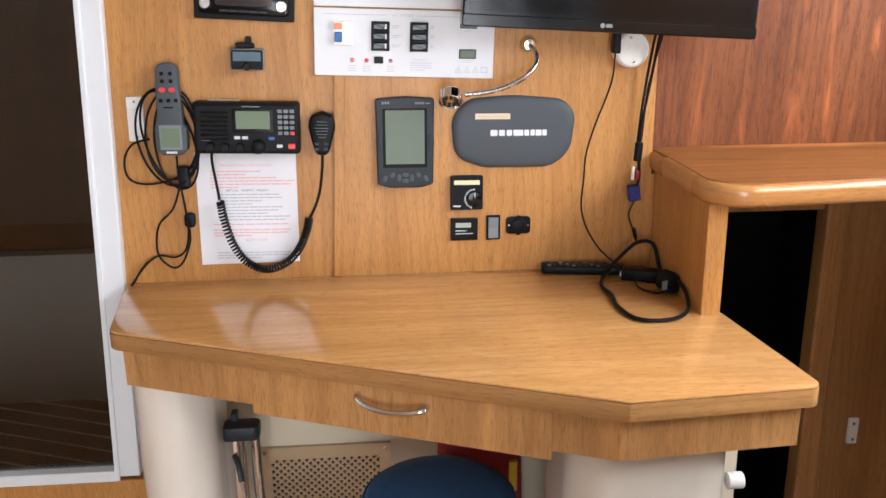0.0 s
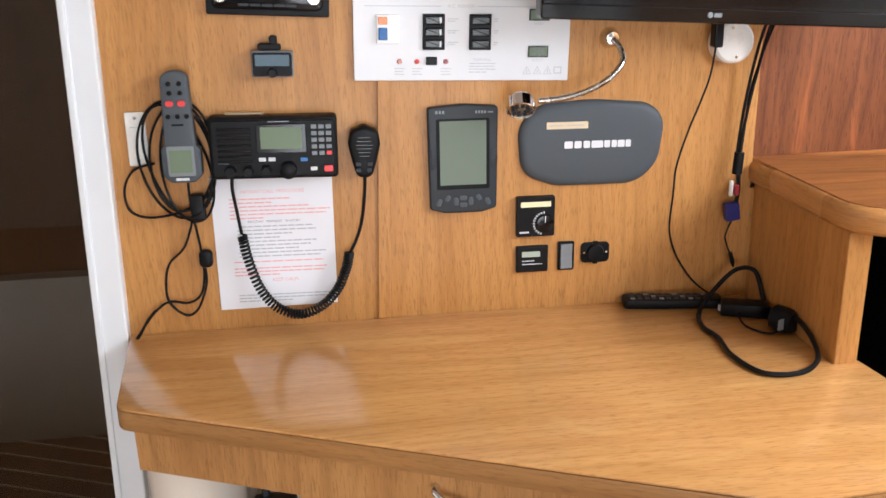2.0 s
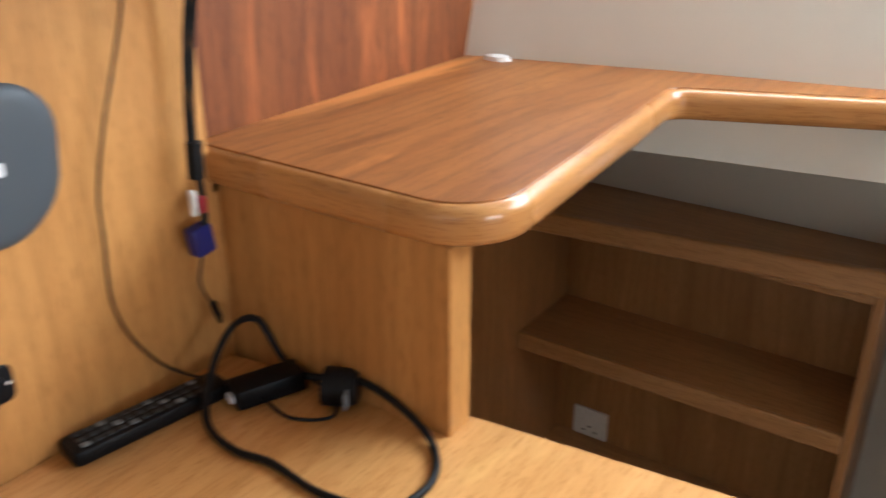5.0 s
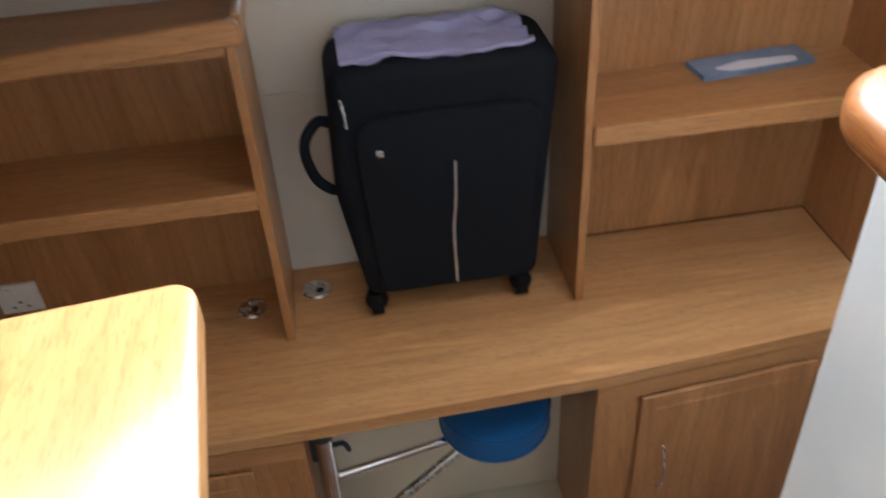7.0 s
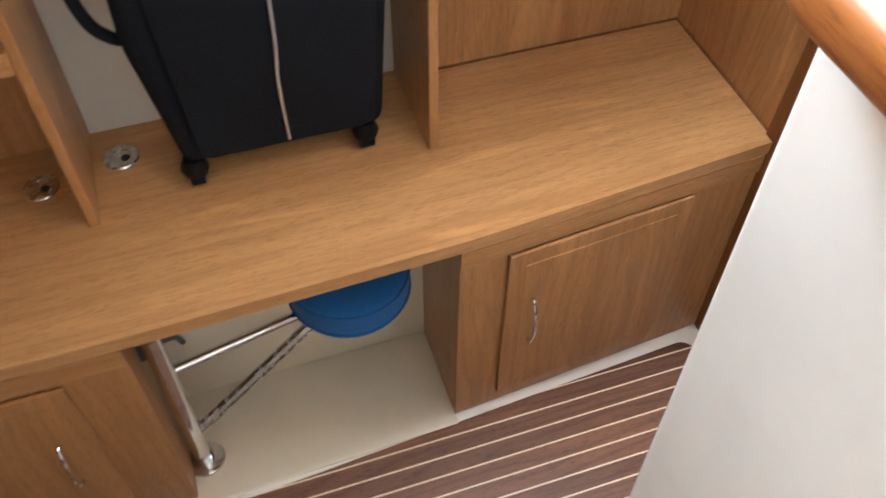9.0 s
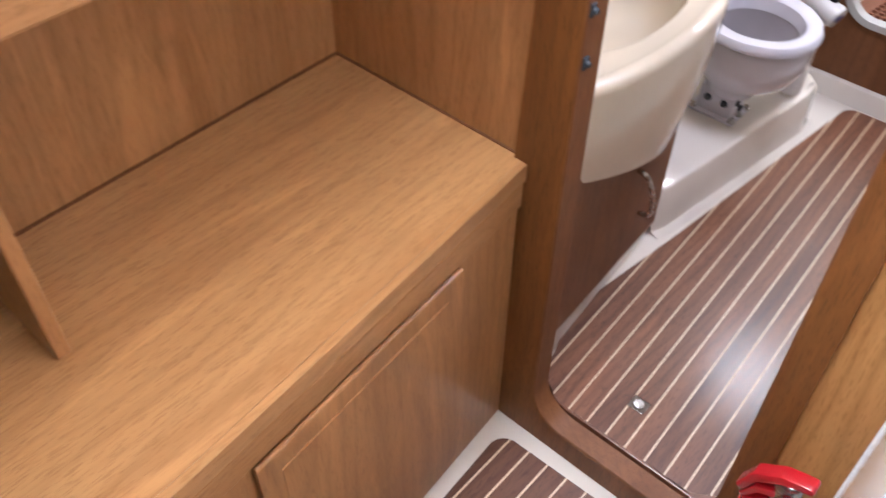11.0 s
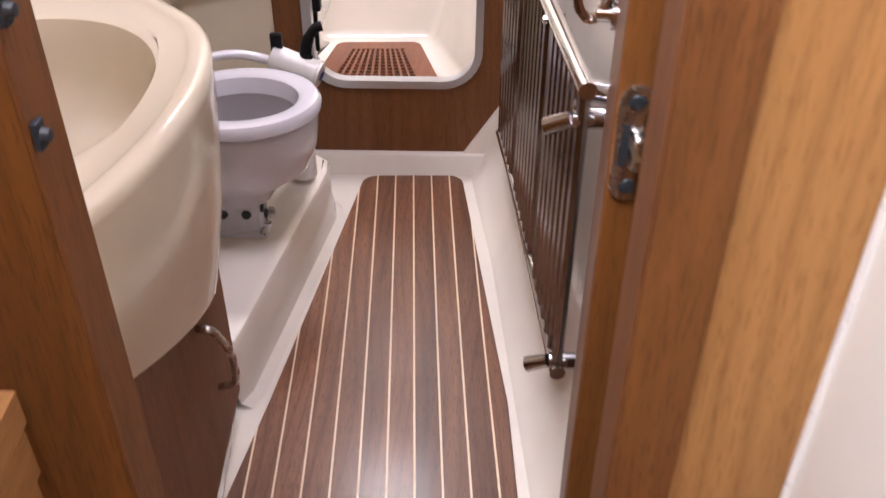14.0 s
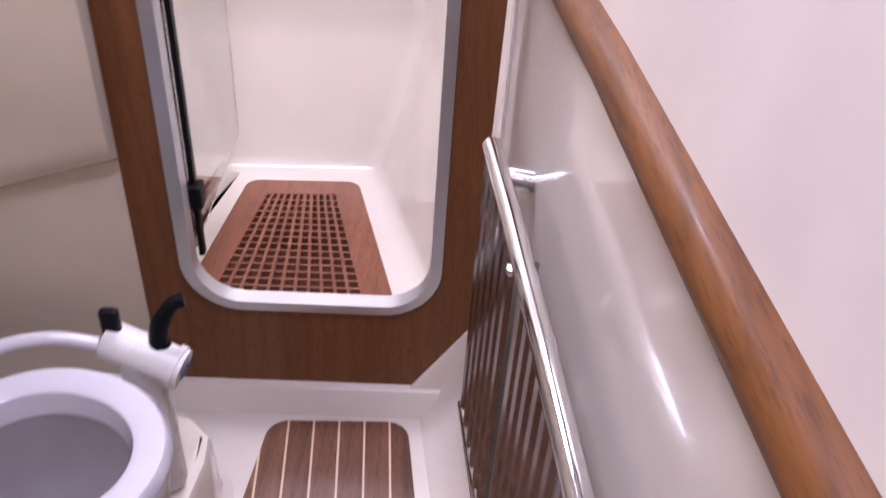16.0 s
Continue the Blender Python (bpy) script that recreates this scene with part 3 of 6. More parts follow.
def desk_cabinet(y0, y1, door_y0, door_y1, z0, z1, handle_y, label):
    c = thing("desk_cabinet", (2.45, (y0 + y1) / 2, TRAY), label, "cabinet", "cabinets under the hull desk")
    part("carcass", prism([(front_x(y0) + 0.009, y0), (2.78, y0), (2.78, y1), (front_x(y1) + 0.009, y1)], TRAY + 0.004, 0.662), OAK_CAB, c)
    part("top_rail", slab_on_front(y0, y1, 0.613, 0.660, 0.0, 0.006, 0.002), OAK_CAB_H, c)
    door = part("door", slab_on_front(door_y0, door_y1, z0, z1, 0.002, 0.011, 0.004), OAK_CAB, c, "flat oak door with moulded edge")
    part("door_panel", slab_on_front(door_y0 - 0.035, door_y1 + 0.035, z0 + 0.04, z1 - 0.04, 0.0105, 0.0125, 0.0015), OAK_CAB, door)
    hx = front_x(handle_y) - 0.003
    hz = (z0 + z1) / 2 + 0.02
    arc = [(hx, handle_y, hz - 0.072), (hx - 0.012, handle_y, hz - 0.068), (hx - 0.024, handle_y, hz - 0.035), (hx - 0.027, handle_y, hz), (hx - 0.024, handle_y, hz + 0.035), (hx - 0.012, handle_y, hz + 0.068), (hx, handle_y, hz + 0.072)]
    part("handle", tube(smooth_line(arc, 4), 0.0042, 8), CHROME, door, "slim chrome bow handle", True)
    return c


desk_cabinet(0.13, -0.578, -0.02, -0.468, 0.085, 0.600, -0.405, "oak desk cabinet with closed door and chrome handle")
desk_cabinet(-1.182, -1.852, -1.282, -1.690, 0.105, 0.609, -1.342, "oak desk cabinet with closed door beside the doorway")
structure("wall_nook", box(2.545, 2.56, -1.182, -0.578, TRAY, 0.664), CREAM, "cream moulded back of the knee space")
structure("floor_nook", prism([(2.26, -0.578), (2.545, -0.578), (2.545, -1.182), (2.275, -1.182)], 0.034, TRAY + 0.006, bevel=0.002), CREAM, "cream moulded floor of the knee space")

# shelf units on the desk
u = thing("shelf_unit", (2.65, -0.2, DESK), "open oak shelf unit with two shelves standing on the worktop", "shelf unit", "shelf units on the worktop")
part("side_board", box(2.53, 2.778, -0.577, -0.559, DESK, 1.41, 0.002), OAK_CAB, u)
part("back_board", box(2.762, 2.778, -0.559, 0.13, DESK, 1.36), OAK_CAB, u)
part("shelf", box(2.535, 2.762, -0.559, 0.13, 1.062, 1.088, 0.002), OAK_CAB_H, u)
part("lipping", box(2.524, 2.537, -0.559, 0.13, 1.050, 1.092, 0.004), OAK_CAB_H, u)
part("top_board", box(2.535, 2.778, -0.559, 0.13, 1.362, 1.382, 0.002), OAK_CAB_H, u)
part("fiddle_rail", prism(rounded([(0.13, 1.350), (-0.590, 1.388), (-0.590, 1.436), (0.13, 1.394)], [0, 0.01, 0.02, 0]), 2.512, 2.535, "x", 0.006, 3), OAK_CAB_H, u, "rounded fiddle rail along the top shelf")
part("fiddle_end", box(2.535, 2.778, -0.592, -0.577, 1.385, 1.436, 0.005), OAK_CAB_H, u)
u = thing("shelf_unit", (2.65, -1.5, DESK), "open oak shelf unit standing on the worktop by the bulkhead", "shelf unit", "shelf units on the worktop")
part("side_board", box(2.53, 2.778, -1.215, -1.197, DESK, 1.55, 0.002), OAK_CAB, u)
part("back_board", box(2.758, 2.778, -1.852, -1.215, DESK, 1.55), OAK_CAB, u)
part("shelf", box(2.535, 2.758, -1.852, -1.215, 1.108, 1.134, 0.002), OAK_CAB_H, u)
part("lipping", box(2.522, 2.537, -1.852, -1.215, 1.096, 1.140, 0.004), OAK_CAB_H, u)
part("top_board", box(2.53, 2.778, -1.852, -1.215, 1.50, 1.53, 0.004), OAK_CAB_H, u)

# ---- chart table ----
tb = thing("chart_table", (1.1, -0.3, SF), "varnished oak chart table with cut-off corner and drawer", "table")
TOPO = rounded([(0.524, -0.002), (0.563, -0.268), (1.390, -0.621), (1.690, -0.600), (1.656, -0.300), (1.600, -0.002)], [0, 0.03, 0.008, 0.02, 0, 0], 5)
part("table_top", prism(TOPO, TOP - 0.004, TOP, bevel=0.0015, seg=2), OAK_TOP, tb, "golden oak top with worn varnish", True)
mid = Vector((1.15, -0.3))
EDGEO = [tuple(mid + (Vector(p) - mid) * 1.0015) for p in TOPO]
part("edge_band", prism(EDGEO, TOP - 0.034, TOP - 0.0046, bevel=0.0015, seg=2), OAK_EDGE, tb, "duller oak edge band with a dark glue line", True)
part("glue_line", prism([tuple(mid + (Vector(p) - mid) * 0.9985) for p in TOPO], TOP - 0.0046, TOP - 0.004), TEAK_V, tb, "thin dark line between top and edge band")
AP = [(0.543, -0.002), (0.580, -0.256), (1.384, -0.600), (1.668, -0.580), (1.64, -0.29), (1.58, -0.002)]
IN = [(0.563, -0.002), (0.598, -0.243), (1.382, -0.578), (1.648, -0.562), (1.62, -0.28), (1.56, -0.002)]
part("apron", ring_prism(AP, IN, TOP - 0.108, TOP - 0.0345), OAK_APRON, tb, "plain oak apron board")


def on_apron(s, out, z):
    """A place on the long apron board: s from its left end to its right, out in front of it."""
    a, b = Vector((0.580, -0.256, 0)), Vector((1.384, -0.600, 0))
    n = Vector((-(a - b).y, (a - b).x, 0)).normalized()
    if n.y > 0:
        n = -n
    p = a.lerp(b, s) + n * out
    return (p.x, p.y, z)


def apron_board(s0, s1, o0, o1, z0, z1, bevel):
    pts = [on_apron(s0, o0, 0)[:2], on_apron(s1, o0, 0)[:2], on_apron(s1, o1, 0)[:2], on_apron(s0, o1, 0)[:2]]
    return prism(pts, z0, z1, bevel=bevel)


dr = part("drawer", apron_board(0.300, 0.885, 0.001, 0.009, TOP - 0.120, TOP - 0.038, 0.0015), OAK_APRON, tb, "flat oak drawer front")
hz = TOP - 0.064
part("handle", tube(smooth_line([on_apron(0.525, 0.006, hz + 0.010), on_apron(0.527, 0.022, hz + 0.009), on_apron(0.548, 0.029, hz + 0.001), on_apron(0.59, 0.032, hz - 0.004), on_apron(0.63, 0.030, hz - 0.001), on_apron(0.657, 0.023, hz + 0.004), on_apron(0.659, 0.006, hz + 0.005)], 5), 0.0048, 10), CHROME, dr, "curved chrome pull", True)
for x0, y0, x1, y1 in ((0.575, -0.27, 0.72, -0.02), (1.33, -0.54, 1.60, -0.27)):
    out = rounded([(x0, y0), (x1, y0), (x1, y1), (x0, y1)], 0.07, 8)
    part("pillar", prism(out, SF, TOP - 0.109), GEL, tb, "rounded white moulded pillar", True)
ho = part("hook", tube([(1.60, -0.50, 1.33), (1.625, -0.50, 1.33)], 0.014, 12), WHITE_PL, tb, "small white plastic knob", True)
single("partition", box(1.612, 1.648, -0.302, 0.0, TOP - 0.3, 1.7508, 0.002), OAK_WALL, "oak upright panel carrying the corner shelf", "panel")

# ---- toilet room ----
# moulded floor: flat part, side slope and the pale wall beside the radiator
HEAD_SOLE = [(1.925, -1.965), (1.975, -1.932), (2.275, -1.930), (2.335, -1.97), (2.392, -2.15), (2.348, -2.475), (2.257, -3.250), (2.020, -3.257), (1.938, -2.476), (1.925, -2.10)]
HEAD_SOLE = rounded(HEAD_SOLE, [0, 0.02, 0.02, 0.03, 0, 0, 0.038, 0.038, 0, 0], 6)
structure("floor_head", prism([(1.78, -1.94), (2.80, -1.94), (2.80, -3.34), (1.78, -3.34)], 0.0, SOLE - 0.012), GEL, "white moulded toilet room floor pan")
WALL_L = [(1.812, -1.985), (1.825, -2.3), (1.865, -2.9), (1.902, -3.31)]
FOOT = [(1.900, -1.985), (1.912, -2.3), (1.955, -2.9), (2.002, -3.31)]
rows = [[(x, y, SOLE - 0.010) for x, y in FOOT]]
for k, h in ((0.12, 0.012), (0.3, 0.03), (0.55, 0.085), (0.8, 0.15), (0.95, 0.20), (1.0, 0.235)):
    rows.append([(f[0] + (w[0] - f[0]) * k, f[1], SOLE - 0.010 + h) for f, w in zip(FOOT, WALL_L)])
rows.append([(x, y, 0.900) for x, y in WALL_L])
structure("wall_head_side", loft(rows), GEL, "glossy white moulded side wall and floor curve", True)
structure("wall_head_recess", loft([[(x - 0.008, y, 0.934) for x, y in WALL_L], [(x - 0.012, y, 0.96) for x, y in WALL_L], [(x - 0.05, y, 1.45) for x, y in WALL_L], [(x - 0.06, y, 1.95) for x, y in WALL_L]]), GEL, "white moulded upper side wall", True)
railo = [(0.900, -0.006), (0.901, 0.008), (0.907, 0.015), (0.918, 0.018), (0.930, 0.015), (0.938, 0.005), (0.942, -0.02)]
structure("trim_wooden_rail", loft([[(x + o, y, z) for x, y in WALL_L] for z, o in railo]), TEAK_Y, "rounded varnished wooden rail along the side wall", True)
structure("ceiling_head", box(1.70, 2.95, -4.15, -1.93, 1.95, 2.0), GEL, "white moulded ceiling of the toilet room")
structure("wall_head_outer", loft([[(2.93, y, 0.10), (2.80, y, 0.45), (2.70, y, 0.62), (2.76, y, 0.66), (2.80, y, 1.2), (2.80, y, 1.95)] for y in (-1.94, -2.5, -3.0, -3.34)]), CREAM, "cream moulded hull side of the toilet room")

# moulded overhang on the aft wall; its lower edge runs down towards the hull
LOW = smooth_line([(2.456, 0.548, 0), (2.523, 0.527, 0), (2.62, 0.495, 0), (2.70, 0.456, 0), (2.78, 0.40, 0), (2.86, 0.33, 0)], 4)
structure("wall_head_moulding", loft([[(p.x, y, p.y + dz if dz < 1 else 1.95) for p in LOW] for y, dz in ((-3.316, 0.0), (-3.302, 0.003), (-3.290, 0.014), (-3.284, 0.05), (-3.280, 0.25), (-3.276, 2.0))]), CREAM, "cream moulded overhang above the toilet", True)

# bulkhead with the shower hatch
SHOW = rounded([(1.992, 0.293), (2.368, 0.293), (2.372, 1.55), (1.992, 1.55)], 0.075, 8)
PAN = [(2.008, 0.095), (2.455, 0.095), (2.455, 1.95), (1.905, 1.95), (1.905, 0.255)]
n_open = len(SHOW)


def around(outline, n, centre):
    """n places on the outline, by even angles round a centre."""
    out = []
    for k in range(n):
        v = Vector(SHOW[k]) - Vector(centre)
        best = None
        for i, q in enumerate(outline):
            p, q = Vector(outline[i - 1]), Vector(q)
            e = q - p
            den = v.x * e.y - v.y * e.x
            if abs(den) < 1e-9:
                continue
            w = p - Vector(centre)
            s, r = (w.x * e.y - w.y * e.x) / den, (w.x * v.y - w.y * v.x) / den
            if s > 0 and -1e-6 <= r <= 1 + 1e-6 and (best is None or s < best):
                best = s
        out.append(tuple(Vector(centre) + v * best))
    return out


PANR = around(PAN, n_open, (2.18, 0.75))
bw = ring_prism(PANR, SHOW, -3.325, -3.31, "y")
structure("wall_shower", joined(bw, prism([(2.008, 0.095), (2.05, 0.095), (1.93, 0.27), (1.905, 0.255)], -3.339, -3.3105, "y"), prism([(2.40, 0.095), (2.455, 0.095), (2.455, 0.3), (2.44, 0.3)], -3.339, -3.3105, "y"), prism([(2.2, 1.94), (2.455, 1.9), (2.455, 1.95)], -3.339, -3.3105, "y")), TEAK_V, "dark teak veneer bulkhead with the shower hatch")
structure("wall_shower_side", box(2.455, 2.95, -3.345, -3.315, 0.0, 1.95), CREAM, "cream moulded wall beside the shower bulkhead")
structure("wall_shower_edge", box(1.70, 1.906, -3.345, -3.314, 0.0, 1.95), GEL, "white moulded wall beside the shower bulkhead")
cove = rounded([(-3.312, 0.03), (-3.262, 0.03), (-3.285, 0.075), (-3.297, 0.100), (-3.312, 0.104)], [0, 0.004, 0.02, 0.006, 0])
structure("trim_cove", prism(cove, 1.885, 2.60, "x"), GEL, "white moulded floor curve below the bulkhead", True)
structure("trim_cove_corner", prism([(1.90, 0.03), (2.03, 0.03), (2.02, 0.098), (1.912, 0.262), (1.90, 0.262)], -3.312, -3.304, "y", 0.003), GEL, "white moulded corner below the cut-off panel")
h = thing("shower_hatch", (2.18, -3.31, 0.27), "shower hatch frame of grey aluminium with rounded corners", "hatch frame", kind="structure")
fo = rounded([(1.976, 0.274), (2.388, 0.274), (2.392, 1.575), (1.976, 1.575)], 0.094, 8)
fm = rounded([(1.985, 0.285), (2.376, 0.285), (2.380, 1.563), (1.985, 1.563)], 0.084, 8)
fi = rounded([(1.994, 0.295), (2.366, 0.295), (2.370, 1.548), (1.994, 1.548)], 0.073, 8)
part("outer_flange", ring_prism(fo, fm, -3.311, -3.301, "y"), ALU_GREY, h, "matt grey outer flange", True)
part("inner_flange", ring_prism(fm, fi, -3.327, -3.297, "y"), ALU_GREY, h, "raised pale inner lip", True)
sd = thing("shower_door", (2.37, -3.36, 0.30), "opened clear acrylic shower door with dark edge seal", "door")
part("panel", box(2.372, 2.378, -3.72, -3.352, 0.36, 1.53), GLASS, sd)
part("edge_seal", box(2.361, 2.370, -3.364, -3.350, 0.345, 1.54, 0.001), BLACK, sd, "black rubber edge seal")
part("hinge", box(2.350, 2.378, -3.366, -3.336, 0.445, 0.485, 0.004), BLACK, sd, "black hinge block")

# shower pan, walls and grating
F = [(2.56, -3.345, 0.16), (2.445, -3.93, 0.15), (2.115, -3.945, 0.15), (1.94, -3.345, 0.16)]
U = [(2.62, -3.345, 0.55), (2.56, -4.02, 0.45), (2.02, -4.03, 0.45), (1.90, -3.345, 0.55)]
W = [(2.66, -3.345, 1.95), (2.58, -4.06, 1.95), (2.00, -4.07, 1.95), (1.88, -3.345, 1.95)]
b = bmesh.new()
fv, uv, wv = ([b.verts.new(p) for p in r] for r in (F, U, W))
b.faces.new(fv)
for i in range(3):
    b.faces.new((fv[i], fv[i + 1], uv[i + 1], uv[i]))
    b.faces.new((uv[i], uv[i + 1], wv[i + 1], wv[i]))
bmesh.ops.bevel(b, geom=[e for e in b.edges if len(e.link_faces) == 2], offset=0.03, segments=3, affect="EDGES", profile=0.5)
structure("wall_shower_moulding", b, GEL, "white moulded shower compartment", True)
structure("wall_shower_closing", box(1.80, 2.95, -4.15, -4.09, 0.0, 1.95), GEL, "outer wall of the shower")
TEAK_G = wood("grating_teak", (0.27, 0.105, 0.052), (0.20, 0.072, 0.036), (0.10, 0.034, 0.018), "y", 0.4)
g = thing("shower_grating", (2.25, -3.66, 0.155), "teak shower grating with square holes and a wide border", "grating")
GO = rounded([(2.450, -3.37), (2.386, -3.835), (2.148, -3.845), (2.034, -3.37)], [0.01, 0.03, 0.03, 0.01], 5)
cx = [(2.397, -3.415), (2.341, -3.785), (2.190, -3.792), (2.101, -3.415)]
GI = rounded(cx, 0.002, 5)
# the base is an added sheet, coloured as the shade between the slats
part("base", prism([(2.415, -3.39), (2.352, -3.81), (2.18, -3.82), (2.085, -3.39)], 0.152, 0.156), SHADE_BLACK, g, "dark sheet added for the shade in the holes")
part("border", ring_prism(GO, GI, 0.155, 0.178), TEAK_G, g, "wide worn teak border")


def in_grate(s, t):
    a = Vector(cx[0]).lerp(Vector(cx[3]), s)
    c = Vector(cx[1]).lerp(Vector(cx[2]), s)
    p = a.lerp(c, t)
    return p


def slat(p, q, wid, z0, z1):
    d = (q - p).normalized()
    n = Vector((-d.y, d.x)) * wid / 2
    return prism([tuple(p + n), tuple(q + n), tuple(q - n), tuple(p - n)], z0, z1)


for k in range(12):
    part("lengthwise_slat", slat(in_grate(k / 11, 0), in_grate(k / 11, 1), 0.0060, 0.160, 0.1775), TEAK_G, g)
for k in range(18):
    part("cross_slat", slat(in_grate(0, k / 17), in_grate(1, k / 17), 0.0055, 0.161, 0.1765), TEAK_G, g)

# vanity: moulded basin top with its skirt, and the cabinet under it
VT = 0.75
EDGE = smooth_line([(2.42, -1.89, 0), (2.362, -1.95, 0), (2.325, -2.05, 0), (2.306, -2.18, 0), (2.312, -2.31, 0), (2.345, -2.43, 0), (2.40, -2.505, 0), (2.497, -2.60, 0), (2.60, -2.69, 0), (2.68, -2.77, 0), (2.80, -2.82, 0)], 5)
v = thing("washbasin", (2.55, -2.25, 0.5), "cream moulded washbasin top with an oval bowl and curved skirt", "washbasin")
nE = len(EDGE)
rows = []
for off, z in ((0.0, 0.0), (0.0, 0.010), (-0.006, 0.018), (-0.016, 0.021), (-0.026, 0.018), (-0.032, 0.013), (-0.060, 0.012)):
    row = []
    for i, p in enumerate(EDGE):
        a, c = EDGE[max(0, i - 1)], EDGE[min(nE - 1, i + 1)]
        d = (c - a).normalized()
        n = Vector((d.y, -d.x, 0))
        row.append((p.x + n.x * off, p.y + n.y * off, VT - 0.02 + z))
    rows.append(row)
if rows[-1][20][0] < rows[0][20][0]:
    rows = [[(2 * p.x - q[0], 2 * p.y - q[1], q[2]) for p, q in zip(EDGE, row)] for row in rows]
BC, BA, BB = (2.545, -2.245), 0.178, 0.235
flat = rows[-1]
part("rim", loft(rows), CREAM, v, "raised rounded rim", True)
outer_pts = [(q[0], q[1]) for q in flat] + [(2.82, -2.82), (2.82, -1.89), (2.43, -1.89)]
ellipse = [(BC[0] + BA * math.cos(k * math.tau / 48), BC[1] + BB * math.sin(k * math.tau / 48)) for k in range(48)]


def ray_out(outline, c, ang):
    dv = Vector((math.cos(ang), math.sin(ang)))
    best = None
    for i, q in enumerate(outline):
        p, q = Vector(outline[i - 1]), Vector(q)
        e, w = q - p, p - Vector(c)
        den = dv.x * e.y - dv.y * e.x
        if abs(den) < 1e-9:
            continue
        s, r = (w.x * e.y - w.y * e.x) / den, (w.x * dv.y - w.y * dv.x) / den
        if s > 0 and -1e-6 <= r <= 1 + 1e-6 and (best is None or s < best):
            best = s
    return tuple(Vector(c) + dv * best)


N = 96
ring_o = [(*ray_out(outer_pts, BC, k * math.tau / N), VT - 0.008) for k in range(N)]
bowl_rows = [ring_o]
for r, z in ((1.06, -0.008), (1.0, -0.012), (0.96, -0.03), (0.90, -0.075), (0.80, -0.115), (0.62, -0.140), (0.35, -0.150), (0.12, -0.153), (0.004, -0.154)):
    bowl_rows.append([(BC[0] + BA * r * math.cos(k * math.tau / N), BC[1] + BB * r * math.sin(k * math.tau / N), VT + z) for k in range(N)])
part("bowl", loft(bowl_rows, True), CREAM, v, "deep oval bowl", True)
part("drain", lathe([(0.0, 0.004), (0.020, 0.004), (0.024, 0.0), (0.024, -0.01)], pose(BC[0] - 0.02, BC[1] + 0.05, VT - 0.150)), CHROME, v, "round metal drain", True)
skirt = []
for k in range(9):
    f = k / 8
    row = []
    for i, p in enumerate(EDGE):
        low = 0.555 - 0.12 * min(1, max(0, (-1.95 - p.y) / 0.36)) + 0.4 * max(0, -2.47 - p.y)
        row.append((p.x + 0.035 * f * f, p.y + 0.01 * f, VT - 0.02 + (low - VT + 0.02) * f))
    skirt.append(row)
part("skirt", loft(skirt), CREAM, v, "smooth curved skirt", True)
vc = thing("vanity_cabinet", (2.5, -2.2, SOLE), "dark teak veneer cabinet below the basin with a bow handle", "cabinet")
part("front", prism([(2.350, -1.89), (2.385, -2.44), (2.70, -2.46), (2.70, -1.89)], 0.125, 0.56), TEAK_V, vc)
part("plinth", prism([(2.345, -1.89), (2.405, -2.46), (2.72, -2.46), (2.72, -1.89)], 0.05, 0.125), GEL, vc, "white moulded plinth")
part("handle", tube(smooth_line([(2.380, -2.275, 0.392), (2.356, -2.278, 0.388), (2.344, -2.292, 0.35), (2.344, -2.312, 0.30), (2.352, -2.325, 0.25), (2.385, -2.328, 0.235)], 5), 0.0055, 8), STEEL, vc, "dark bow handle", True)

# platform under the toilet
PO = [(2.410, -2.465), (2.395, -2.50), (2.318, -3.06), (2.322, -3.11), (2.355, -3.145), (2.42, -3.16), (2.90, -3.16), (2.90, -2.465)]
rows = [[(px - o * (1.0 if py > -3.09 else 0.6 if py > -3.15 else 0.0), py - o * (0.0 if py > -3.09 else 0.6 if py > -3.15 else 0.9), z) for px, py in PO] for o, z in ((0.040, 0.050), (0.032, 0.055), (0.014, 0.064), (0.009, 0.085), (0.004, 0.172), (-0.001, 0.183), (-0.012, 0.188))]
pb = loft(rows)
pb.faces.new([pb.verts.new((x + 0.012, y, 0.188)) for x, y in PO])
bmesh.ops.remove_doubles(pb, verts=pb.verts, dist=0.0005)
structure("floor_platform", pb, GEL, "white moulded platform under the toilet", True)

# marine toilet
t = thing("marine_toilet", (2.44, -2.84, 0.188), "white porcelain marine toilet with seat down and hand pump", "toilet")
TC = (2.430, -2.845)


def oval(sx, sy, z, dx=0.0, n=40):
    out = []
    for k in range(n):
        a = k * math.tau / n
        ex = math.cos(a)
        out.append((TC[0] + dx + sx * (ex if ex < 0 else ex * 0.92), TC[1] + sy * math.sin(a), z))
    return out


part("bowl", loft([oval(0.060, 0.055, 0.255, 0.02), oval(0.075, 0.07, 0.285, 0.015), oval(0.118, 0.108, 0.325), oval(0.137, 0.124, 0.375), oval(0.141, 0.128, 0.425), oval(0.135, 0.122, 0.437)], True), PORCELAIN, t, "", True)
part("seat", loft([oval(0.140, 0.128, 0.434), oval(0.148, 0.136, 0.440), oval(0.149, 0.137, 0.452), oval(0.142, 0.130, 0.462), oval(0.118, 0.104, 0.464), oval(0.108, 0.094, 0.458), oval(0.104, 0.090, 0.440), oval(0.102, 0.088, 0.428)], True), PORCELAIN, t, "glossy white seat ring", True)
part("basin", loft([oval(0.104, 0.09, 0.432), oval(0.097, 0.084, 0.39), oval(0.076, 0.066, 0.335, 0.01), oval(0.045, 0.04, 0.29, 0.015), oval(0.004, 0.004, 0.285, 0.015)], True), PORCELAIN_SHADE, t, "hollow inside of the bowl", True)
